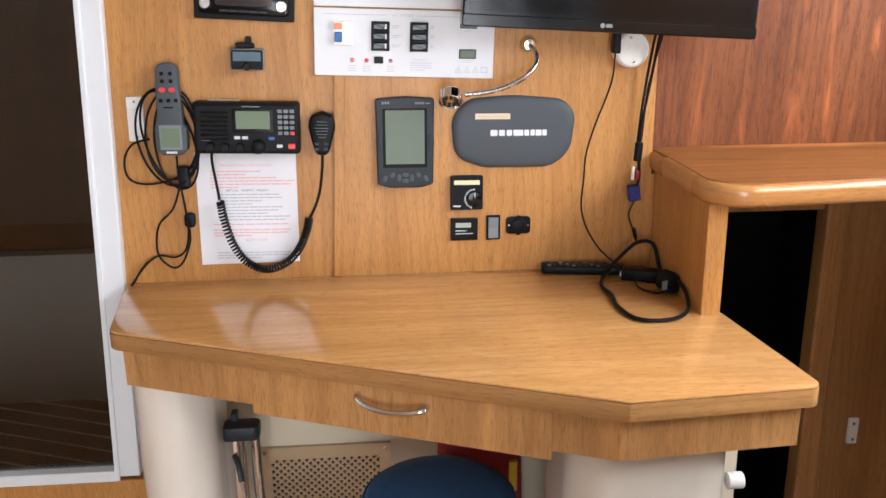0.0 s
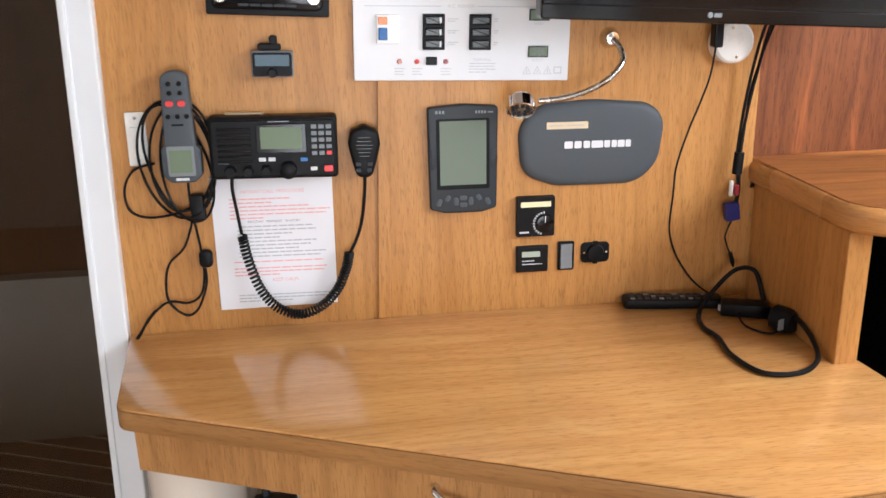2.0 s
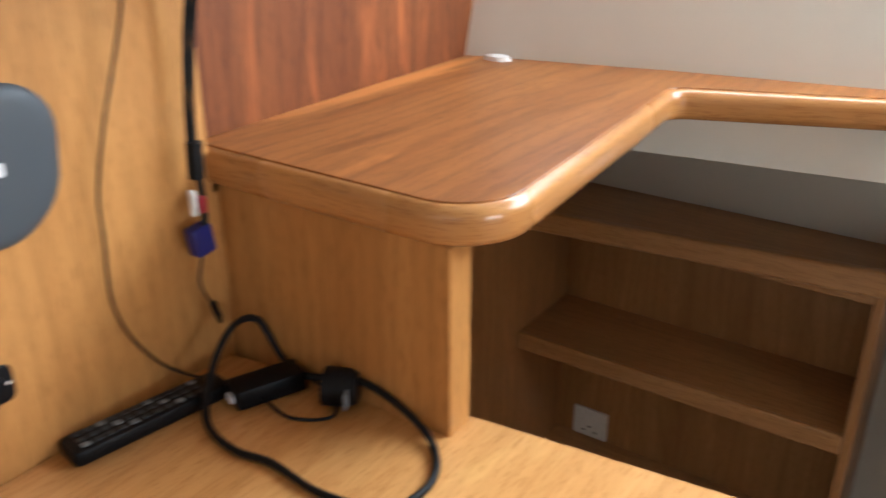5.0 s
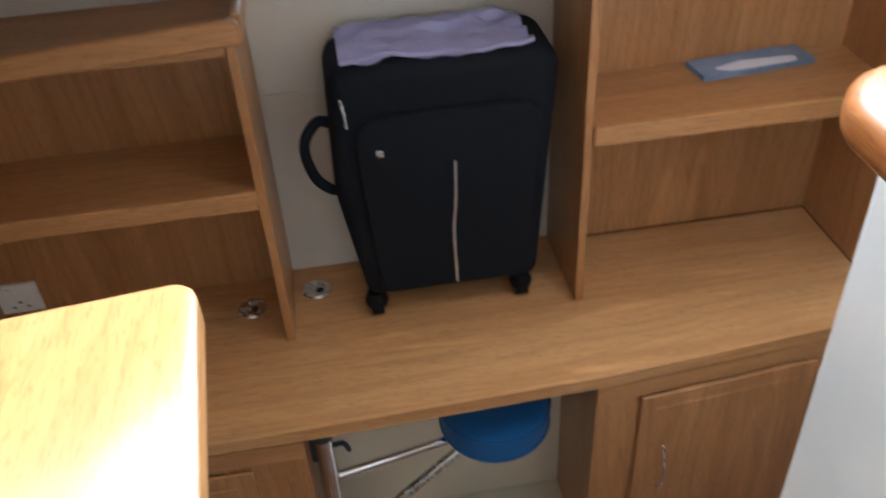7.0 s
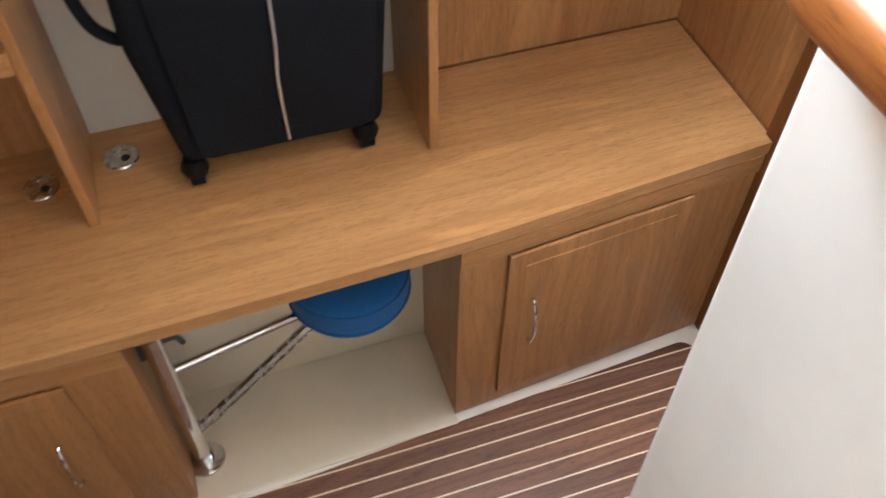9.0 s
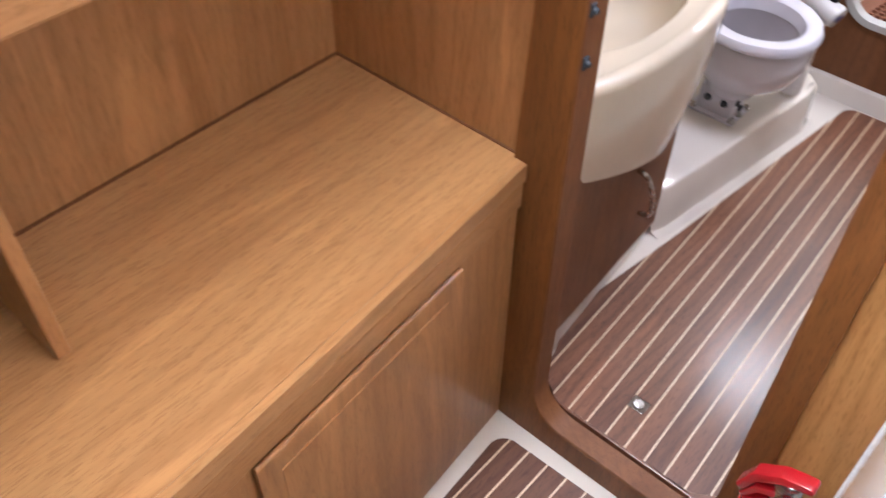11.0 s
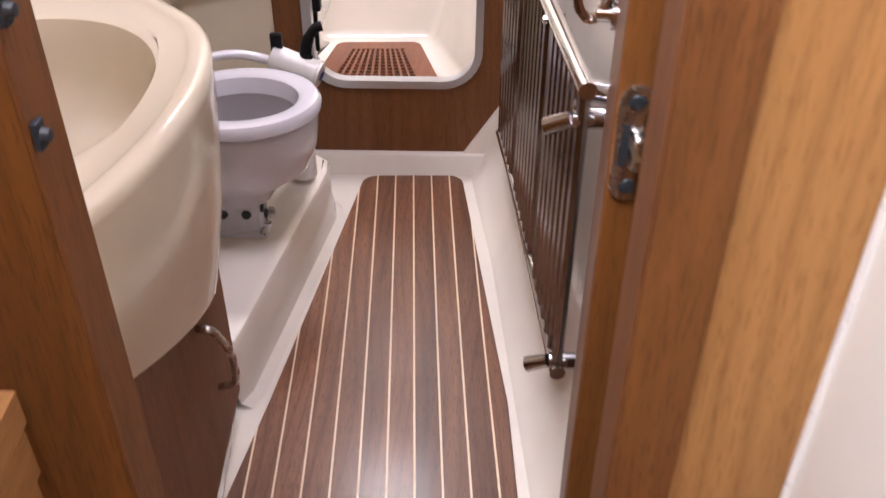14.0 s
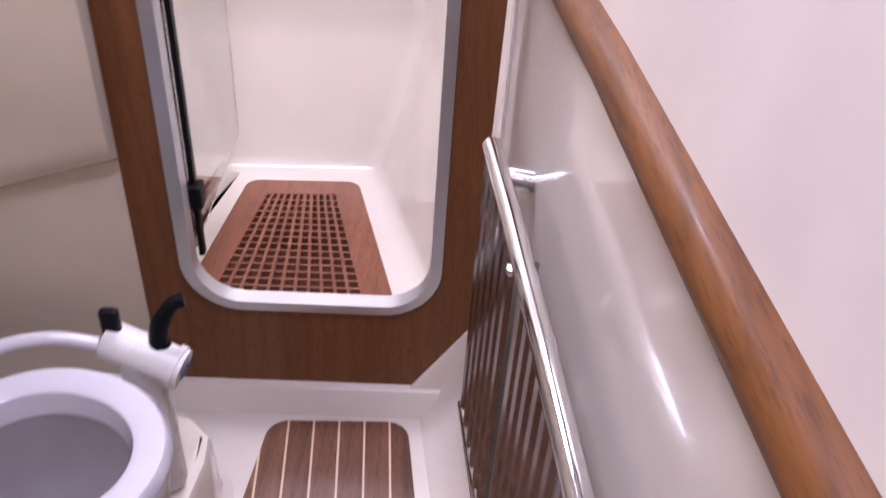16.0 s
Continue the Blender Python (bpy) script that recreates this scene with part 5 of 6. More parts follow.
for dx in (-0.047, 0.027):
    bl = part("breaker_block", plate(m, 0.035, 0.055, 0.008, 0.013, 0.001, 0.001, dx, 0.013), BLACK, pl)
    for k in range(3):
        sw_ = part("rocker", plate(m, 0.029, 0.013, 0.013, 0.018, 0.001, 0.002, dx, 0.031 - 0.018 * k), BLACK_GLOSS, bl)
        if dx < 0:
            part("mark", plate(m, 0.0028, 0.009, 0.018, 0.0186, 0, 0, dx + 0.010, 0.031 - 0.018 * k), PAPER, sw_)
        bars(pl, "legend", m, [(0.033 - 0.018 * k, 0.018 if dx < 0 else 0.008, 2), (0.0295 - 0.018 * k, 0.013 if dx < 0 else 0.006, 2)], dx + 0.022, 0.0022, 0.008, INK_GREY)
for dx, mat in ((-0.101, plain("amber_lamp", (0.45, 0.10, 0.04), 0.2)), (-0.073, RED_BTN), (-0.027, plain("dark_red_lamp", (0.25, 0.01, 0.015), 0.2))):
    lp = part("lamp", knob(m, dx, -0.033, 0.0042, 0.008, 0.012, 14, 0.8), mat, pl, "small round signal lamp", True)
    bars(pl, "legend", m, [(-0.044, 0.017, 2), (-0.0485, 0.014, 2), (-0.053, 0.016, 2)], dx - 0.008, 0.0022, 0.008, INK_GREY)
part("socket", plate(m, 0.018, 0.013, 0.008, 0.012, 0.001, 0.001, -0.050, -0.032), BLACK, pl)
words("warning", "WARNING", 0.006, m @ Matrix.Translation((0.031, -0.030, 0.0083)), INK_GREY, pl)
bars(pl, "warning_text", m, [(-0.036, 0.044, 5), (-0.0405, 0.042, 5), (-0.045, 0.044, 5), (-0.0495, 0.030, 3)], 0.010, 0.0022, 0.008, INK_GREY)
for dy, word, txt in ((0.040, "AMPS", "1.6"), (-0.017, "VOLTS", "246")):
    mt = part("meter", plate(m, 0.033, 0.018, 0.008, 0.011, 0.001, 0.001, 0.122, dy), DGREY, pl)
    part("meter_screen", plate(m, 0.029, 0.014, 0.011, 0.0114, 0, 0, 0.122, dy), LCD, mt)
    words("reading", txt, 0.0135, m @ Matrix.Translation((0.122, dy, 0.0116)), INK, mt)
    words("legend", word, 0.0065, m @ Matrix.Translation((0.122, dy - 0.014, 0.0083)), INK_GREY, pl)
for k in range(3):
    a = [(0.098 + 0.017 * k, -0.053), (0.112 + 0.017 * k, -0.053), (0.105 + 0.017 * k, -0.040)]
    c_ = (a[0][0] + a[1][0] + a[2][0]) / 3, (a[0][1] + a[1][1] + a[2][1]) / 3
    part("warning_sign", moved(ring_prism(a, [(c_[0] + (p[0] - c_[0]) * 0.78, c_[1] + (p[1] - c_[1]) * 0.78) for p in a], 0.008, 0.0085), m), INK_GREY, pl)
    part("warning_mark", plate(m, 0.0014, 0.005, 0.008, 0.0085, 0, 0, c_[0], c_[1]), INK_GREY, pl)
bk = [(0.149, -0.052), (0.162, -0.052), (0.162, -0.041), (0.149, -0.041)]
part("book_sign", moved(ring_prism(bk, [(0.1505, -0.0505), (0.1605, -0.0505), (0.1605, -0.0425), (0.1505, -0.0425)], 0.008, 0.0085), m), INK_GREY, pl)

# weather receiver
m = on_wall(1.098, 1.822, 0.6) @ FLAT
o = thing("weather_receiver", (1.098, 0, 1.73), "dark grey weather receiver with a large green-grey screen", "display")
no = rounded([(-0.056, -0.085), (-0.030, -0.092), (0.030, -0.092), (0.056, -0.085), (0.058, 0.086), (0.0, 0.090), (-0.058, 0.086)], [0.006, 0.02, 0.02, 0.006, 0.006, 0.1, 0.006], 4)
body = part("body", moved(prism(no, 0, 0.026, bevel=0.004, seg=3), m), DGREY, o, "", True)
part("screen_frame", plate(m, 0.088, 0.118, 0.026, 0.0275, 0.003, 0.001, 0, 0.008), BLACK, body)
part("screen", plate(m, 0.077, 0.107, 0.0275, 0.028, 0.001, 0, 0, 0.010), LCD_BIG, body)
for k in range(3):
    part("mark", plate(m, 0.0036, 0.005, 0.026, 0.0264, 0, 0, -0.043 + 0.0055 * k, 0.078), MGREY, body)
for k in range(4):
    part("mark", plate(m, 0.0032, 0.0045, 0.026, 0.0264, 0, 0, 0.022 + 0.0048 * k, 0.077), MGREY, body)
part("mark", plate(m, 0.009, 0.0022, 0.026, 0.0264, 0, 0, 0.0455, 0.0765), MGREY, body)
for dx, dy, w_, h_, tilt in ((-0.041, -0.073, 0.008, 0.013, -25), (-0.026, -0.066, 0.008, 0.011, -35), (0.026, -0.066, 0.008, 0.011, 35), (0.041, -0.073, 0.008, 0.013, 25), (0, -0.066, 0.013, 0.008, 0), (0, -0.078, 0.013, 0.008, 0), (-0.0125, -0.072, 0.008, 0.014, 0), (0.0125, -0.072, 0.008, 0.014, 0)):
    part("button", plate(m @ Matrix.Translation((dx, dy, 0)) @ Matrix.Rotation(radians(tilt), 4, "Z"), w_, h_, 0.026, 0.0285, 0.0035, 0.001), GREY, body, "", True)
for sgn in (-1, 1):
    part("side_grip", moved(lathe([(0, 0.004), (0.008, 0.003), (0.010, 0.0)], Matrix.Translation((sgn * 0.0505, 0.0, 0.0235)), 20, (0.7, 2.2)), m), DGREY, body, "", True)

# soft grey cover over the plotter
m = on_wall(1.3155, 1.838, 0.8) @ FLAT
o = thing("plotter_cover", (1.3155, 0, 1.763), "rounded grey plastic sun cover over the chart plotter", "cover")
co = rounded([(-0.118, -0.052), (-0.06, -0.073), (0.08, -0.073), (0.118, -0.040), (0.126, 0.035), (0.10, 0.064), (0.0, 0.072), (-0.09, 0.066), (-0.126, 0.03)], [0.04, 0.06, 0.06, 0.06, 0.05, 0.05, 0.3, 0.05, 0.05], 6)
rows = []
for k, z in ((1.0, 0.0), (1.0, 0.008), (0.985, 0.014), (0.95, 0.019), (0.88, 0.0225), (0.5, 0.025)):
    rows.append([(p[0] * k, p[1] * (1 - (1 - k) * 1.5 if k > 0.6 else k), z) for p in co])
cv = loft(rows, True)
cv.faces.new([v_ for v_ in cv.verts][-len(co):])
part("shell", moved(cv, m), GREY, o, "", True)
lg = part("lettering", joined(*[plate(m, w_, 0.012, 0.0245, 0.0257, 0.002, 0, x_, -0.002) for x_, w_ in ((-0.040, 0.014), (-0.024, 0.012), (-0.009, 0.011), (0.009, 0.020), (0.026, 0.010), (0.038, 0.009), (0.050, 0.012), (0.062, 0.009))]), PAPER, o, "row of white letter-like bars")
part("label_tape", moved(plate(Matrix.Identity(4), 0.070, 0.0115, 0.0235, 0.0262, 0, 0, -0.043, 0.031), m), BEIGE_LABEL, o, "faded beige label strip")
bars(o, "label_mark", m, [(0.031, 0.026, 6)], -0.074, 0.003, 0.0262, INK_GREY)
bars(o, "label_mark", m, [(0.0311, 0.030, 7)], -0.044, 0.003, 0.0262, INK_GREY)

# round thermostat, hour meter, rocker switch and socket
m = on_wall(1.221, 1.715, 0.5) @ FLAT
o = thing("thermostat", (1.221, 0, 1.68), "square black thermostat with a round dial", "thermostat")
body = part("body", plate(m, 0.066, 0.070, 0, 0.024, 0.003, 0.002), BLACK, o)
part("label_tape", plate(m, 0.052, 0.009, 0.024, 0.0246, 0, 0, 0.0, 0.022), CREAM_LABEL, body)
part("dial", knob(m, 0.016, -0.012, 0.0165, 0.024, 0.031, 24), BLACK_GLOSS, body, "", True)
part("pointer", plate(m, 0.0012, 0.012, 0.031, 0.0314, 0, 0, 0.016, -0.004), PANEL_W, body)
for k in range(12):
    a = radians(95 + k * 14)
    part("tick", plate(m @ Matrix.Translation((0.016 + 0.0195 * math.cos(a), -0.012 + 0.0195 * math.sin(a), 0)) @ Matrix.Rotation(a, 4, "Z"), 0.0035, 0.0022, 0.024, 0.0244, 0, 0), PANEL_W, body)
part("mark", plate(m, 0.016, 0.003, 0.024, 0.0244, 0, 0, -0.020, -0.027), PANEL_W, body)
m = on_wall(1.216, 1.6375, 0.5) @ FLAT
o = thing("heater_timer", (1.216, 0, 1.614), "small black timer with a narrow display", "timer")
body = part("body", plate(m, 0.056, 0.047, 0, 0.014, 0.002, 0.002), BLACK, o)
part("display", plate(m, 0.032, 0.010, 0.014, 0.0145, 0.001, 0, -0.002, 0.009), plain("lcd_pale", (0.42, 0.48, 0.42), 0.2), body)
bars(body, "mark", m, [(-0.003, 0.022, 3), (-0.009, 0.036, 6)], -0.018, 0.0026, 0.014, PANEL_W)
m = on_wall(1.2765, 1.639, 0.5) @ FLAT
o = thing("rocker_switch", (1.2765, 0, 1.613), "grey rocker switch in a black surround", "switch")
part("surround", plate(m, 0.029, 0.052, 0, 0.010, 0.003, 0.002), BLACK, o)
part("rocker", moved(prism(rounded([(-0.022, 0.008), (0.022, 0.008), (0.022, 0.020), (0.0, 0.015), (-0.022, 0.020)], 0.002, 3), -0.010, 0.010, "x"), m @ Matrix.Rotation(0, 4, "X")), MGREY, o, "grey rocker", True)
m = on_wall(1.329, 1.642, 0.5) @ FLAT
o = thing("power_socket", (1.329, 0, 1.62), "black round-capped power socket on the bulkhead", "socket")
body = part("flange", plate(m, 0.051, 0.037, 0, 0.007, 0.008, 0.002), BLACK, o, "", True)
part("cap", knob(m, 0, 0, 0.0155, 0.007, 0.018, 24), BLACK, body, "", True)
part("strap", plate(m, 0.010, 0.042, 0.004, 0.010, 0.003, 0.001), BLACK, body)
for dx in (-0.020, 0.020):
    part("screw", knob(m, dx, 0, 0.0025, 0.007, 0.008, 8), STEEL, body)

# flexible reading lamp
o = thing("reading_lamp", (1.343, 0, 2.0), "chrome flexible-neck reading lamp over the chart table", "lamp")
m = on_wall(1.343, 2.008)
part("base", moved(lathe([(0, 0.022), (0.010, 0.021), (0.013, 0.016), (0.016, 0.006), (0.017, 0.0)], Matrix.Identity(4), 24), m), CHROME, o, "", True)
part("neck", tube(smooth_line([(1.343, -0.02, 2.006), (1.352, -0.035, 1.992), (1.350, -0.05, 1.972), (1.325, -0.058, 1.948), (1.285, -0.062, 1.930), (1.245, -0.064, 1.922), (1.212, -0.064, 1.920)], 8), 0.0048, 10), STEEL, o, "ribbed flexible steel neck", True)
hm = pose(1.184, -0.066, 1.913, -42, 8, 0) @ Matrix.Scale(1.18, 4)
hd = part("head", lathe([(0, 0.014), (0.016, 0.013), (0.0195, 0.009), (0.0195, -0.007), (0.018, -0.008), (0.016, -0.005), (0, -0.005)], hm, 24), CHROME, o, "round chrome lamp head", True)
for k in range(8):
    a = k * math.tau / 8
    part("led", lathe([(0, -0.0085), (0.003, -0.008), (0.003, -0.005)], hm @ Matrix.Translation((0.0105 * math.cos(a), 0.0105 * math.sin(a), 0)), 8), DGREY, hd)

# ceiling-rose connection box, and television with its cables
o = thing("junction_box", (1.545, 0, 1.96), "round white plastic junction box on the bulkhead", "junction box")
m = on_wall(1.545, 1.995)
part("body", moved(lathe([(0, 0.026), (0.030, 0.026), (0.034, 0.022), (0.035, 0.0)], Matrix.Identity(4), 28), m), WHITE_PL, o, "", True)
for a in (100, 280):
    part("screw", knob(m, 0.024 * math.cos(radians(a)), 0.024 * math.sin(radians(a)), 0.003, 0.026, 0.027, 8), STEEL, o)
tm = on_wall(1.482, 2.205, 3.4, 0.09)
o = thing("television", (1.48, -0.1, 2.03), "black flat television fixed on the bulkhead above the table", "television")
body = part("housing", plate(tm, 0.545, 0.345, 0, 0.038, 0.008, 0.004), BLACK_GLOSS, o)
part("screen", plate(tm, 0.520, 0.305, 0.038, 0.0388, 0, 0, 0, 0.008), plain("screen_glass", (0.003, 0.003, 0.004), 0.12, relief=0.0, Specular_IOR_Level=0.25), body)
part("chin", plate(tm, 0.545, 0.022, 0.036, 0.042, 0.004, 0.002, 0, -0.161), BLACK_GLOSS, body)
part("badge", joined(knob(tm, -0.017, -0.160, 0.0052, 0.0415, 0.0425, 16), plate(tm, 0.012, 0.006, 0.0415, 0.0424, 0, 0, -0.005, -0.160)), MGREY, body, "small pale round maker's badge")
part("bracket", plate(tm, 0.14, 0.14, -0.10, 0.001, 0.004, 0.003), BLACK, o, "black wall bracket")
tc = thing("television_cables", (1.59, -0.02, 1.8), "black television leads hanging down the bulkhead", "cable")
cable("lead", [(1.574, -0.10, 2.06), (1.577, -0.06, 2.02), (1.577, -0.03, 1.95), (1.571, -0.02, 1.87), (1.566, -0.02, 1.80)], 0.0028, tc)
cable("lead", [(1.583, -0.10, 2.06), (1.586, -0.06, 2.02), (1.584, -0.03, 1.94), (1.574, -0.024, 1.86), (1.569, -0.024, 1.80)], 0.0028, tc)
cable("lead", [(1.590, -0.10, 2.06), (1.591, -0.06, 2.02), (1.582, -0.02, 1.92), (1.577, -0.018, 1.84), (1.572, -0.02, 1.79)], 0.0018, tc)
cable("lead", [(1.566, -0.02, 1.69), (1.556, -0.022, 1.665), (1.560, -0.024, 1.645), (1.566, -0.026, 1.632)], 0.0016, tc)
part("ferrite", tube([(1.569, -0.024, 1.812), (1.567, -0.024, 1.775)], 0.0085, 12), BLACK, tc, "black ferrite bead", True)
part("red_plug", box(1.564, 1.571, -0.032, -0.020, 1.738, 1.756, 0.002), plain("red_plastic", (0.35, 0.02, 0.03), 0.4), tc, "small red plug")
part("white_plug", box(1.556, 1.562, -0.028, -0.020, 1.736, 1.764, 0.002), WHITE_PL, tc, "small white plug")
cable("lead", [(1.570, -0.024, 1.775), (1.572, -0.024, 1.745), (1.568, -0.026, 1.72)], 0.0036, tc)
part("connector", plate(on_wall(1.564, 1.708, -8, 0.014), 0.024, 0.032, 0, 0.016, 0.003, 0.002), BLUE_TAG, tc, "blue screw-on connector")
part("jack", tube([(1.566, -0.026, 1.634), (1.571, -0.027, 1.616), (1.573, -0.027, 1.607)], [0.004, 0.004, 0.0018], 8), BLACK, tc, "black jack plug", True)
pc = thing("power_lead", (1.52, -0.03, 1.56), "thin black power lead from the television to the table", "cable")
part("plug", box(1.500, 1.515, -0.052, -0.03, 1.990, 2.035, 0.003), BLACK, pc)
cable("wire", [(1.507, -0.04, 1.99), (1.509, -0.02, 1.94), (1.497, -0.014, 1.895), (1.480, -0.014, 1.85), (1.464, -0.012, 1.79), (1.461, -0.012, 1.74), (1.458, -0.012, 1.68), (1.470, -0.014, 1.635), (1.494, -0.016, 1.595), (1.515, -0.02, 1.572), (1.538, -0.04, 1.556)], 0.0017, pc)

# ---- on the chart table ----
o = thing("remote_control", (1.46, -0.02, TOP), "long black television remote control on the table", "remote control")
ra, rb = Vector((1.375, -0.024, 0)), Vector((1.545, -0.052, 0))
rd = (rb - ra).normalized()
rm = Matrix.Translation(((ra + rb) / 2) + Vector((0, 0, TOP + 0.001))) @ Matrix.Rotation(math.atan2(rd.y, rd.x), 4, "Z")
body = part("body", moved(prism(rounded([(-0.086, -0.019), (0.086, -0.019), (0.086, 0.019), (-0.086, 0.019)], 0.008, 4), 0, 0.017, bevel=0.004), rm), BLACK, o, "", True)
for i in range(11):
    for j in range(3):
        part("button", moved(box(-0.074 + 0.0125 * i, -0.066 + 0.0125 * i, -0.014 + 0.0105 * j, -0.007 + 0.0105 * j, 0.017, 0.0185, 0.0006, 1), rm), DGREY if (i + j) % 4 else MGREY, body)
o = thing("power_adapter", (1.60, -0.11, TOP), "black power adapter with a looped mains lead", "power adapter")
am = Matrix.Translation((1.566, -0.098, TOP + 0.001)) @ Matrix.Rotation(radians(-22), 4, "Z") @ Matrix.Scale(0.82, 4)
part("brick", moved(box(-0.048, 0.048, -0.021, 0.021, 0, 0.028, 0.004), am), BLACK, o, "", True)
part("sticker", moved(box(-0.053, -0.046, -0.008, 0.008, 0.006, 0.016, 0.002), am), PAPER, o, "white tag")
part("plug", joined(lathe([(0, 0.036), (0.016, 0.035), (0.020, 0.026), (0.021, 0.0), (0, 0)], pose(1.590, -0.160, TOP + 0.021, 90, 0, 25), 18)), BLACK, o, "black three-pin mains plug", True)
part("plug_mark", plate(pose(1.580, -0.1965, TOP + 0.022, 90, 0, 25), 0.012, 0.018, -0.001, 0.001, 0, 0), MGREY, o)
part("lead", tube(smooth_line([(1.598, -0.118, TOP + 0.014), (1.606, -0.145, TOP + 0.016), (1.607, -0.170, TOP + 0.024), (1.606, -0.200, TOP + 0.030), (1.605, -0.245, TOP + 0.020), (1.590, -0.295, TOP + 0.007), (1.545, -0.328, TOP + 0.005), (1.492, -0.318, TOP + 0.005), (1.474, -0.255, TOP + 0.005), (1.480, -0.190, TOP + 0.005), (1.474, -0.140, TOP + 0.005), (1.492, -0.085, TOP + 0.008), (1.535, -0.055, TOP + 0.040), (1.570, -0.050, TOP + 0.066), (1.600, -0.055, TOP + 0.062), (1.607, -0.075, TOP + 0.025), (1.606, -0.090, TOP + 0.014)], 8), 0.0040, 8), RUBBER, o, "thick black mains lead", True)
part("thin_lead", tube(smooth_line([(1.548, -0.110, TOP + 0.01), (1.545, -0.150, TOP + 0.003), (1.57, -0.185, TOP + 0.003), (1.60, -0.16, TOP + 0.003), (1.605, -0.125, TOP + 0.008)], 6), 0.0018, 6), RUBBER, o, "", True)

# ---- under the chart table ----
o = thing("vent_grille", (0.91, 0.012, 1.0), "bronze-coloured perforated vent grille on the white wall", "vent")
vx0, vx1, vz0, vz1 = 0.761, 1.051, 0.950, 1.150
part("backing", box(vx0 + 0.012, vx1 - 0.012, 0.0075, 0.0118, vz0 + 0.02, vz1 - 0.02), SHADE_BLACK, o)
part("frame", ring_prism([(vx0, vz0), (vx1, vz0), (vx1, vz1), (vx0, vz1)], [(vx0 + 0.026, vz0 + 0.03), (vx1 - 0.026, vz0 + 0.03), (vx1 - 0.026, vz1 - 0.03), (vx0 + 0.026, vz1 - 0.03)], 0.002, 0.0118, "y"), BRASS, o)
gx0, gx1, gz0, gz1 = vx0 + 0.026, vx1 - 0.026, vz0 + 0.03, vz1 - 0.03
for k in range(-9, 18):
    for sg in (1, -1):
        p0, p1 = Vector((gx0 + k * 0.0165, gz0)), Vector((gx0 + k * 0.0165 + (gz1 - gz0), gz1))
        if sg < 0:
            p0, p1 = Vector((p0.x, gz1)), Vector((p1.x, gz0))
        ta, tb_ = max(0, (gx0 - p0.x) / (p1.x - p0.x)), min(1, (gx1 - p0.x) / (p1.x - p0.x))
        if tb_ - ta < 0.05:
            continue
        q0, q1 = p0.lerp(p1, ta), p0.lerp(p1, tb_)
        nn = Vector((-(q1 - q0).y, (q1 - q0).x)).normalized() * 0.0024
        part("lattice_bar", prism([tuple(q0 + nn), tuple(q1 + nn), tuple(q1 - nn), tuple(q0 - nn)], 0.003 + 0.0004 * (sg > 0), 0.0075, "y"), BRASS, o)
for px_, pz_ in ((vx0 + 0.012, vz1 - 0.012), (vx1 - 0.012, vz1 - 0.012), (vx0 + 0.012, vz0 + 0.012), (vx1 - 0.012, vz0 + 0.012)):
    part("screw", lathe([(0, 0.001), (0.004, 0.001), (0.005, 0)], pose(px_, 0.002, pz_, 90, 0, 0), 10), STEEL, o)


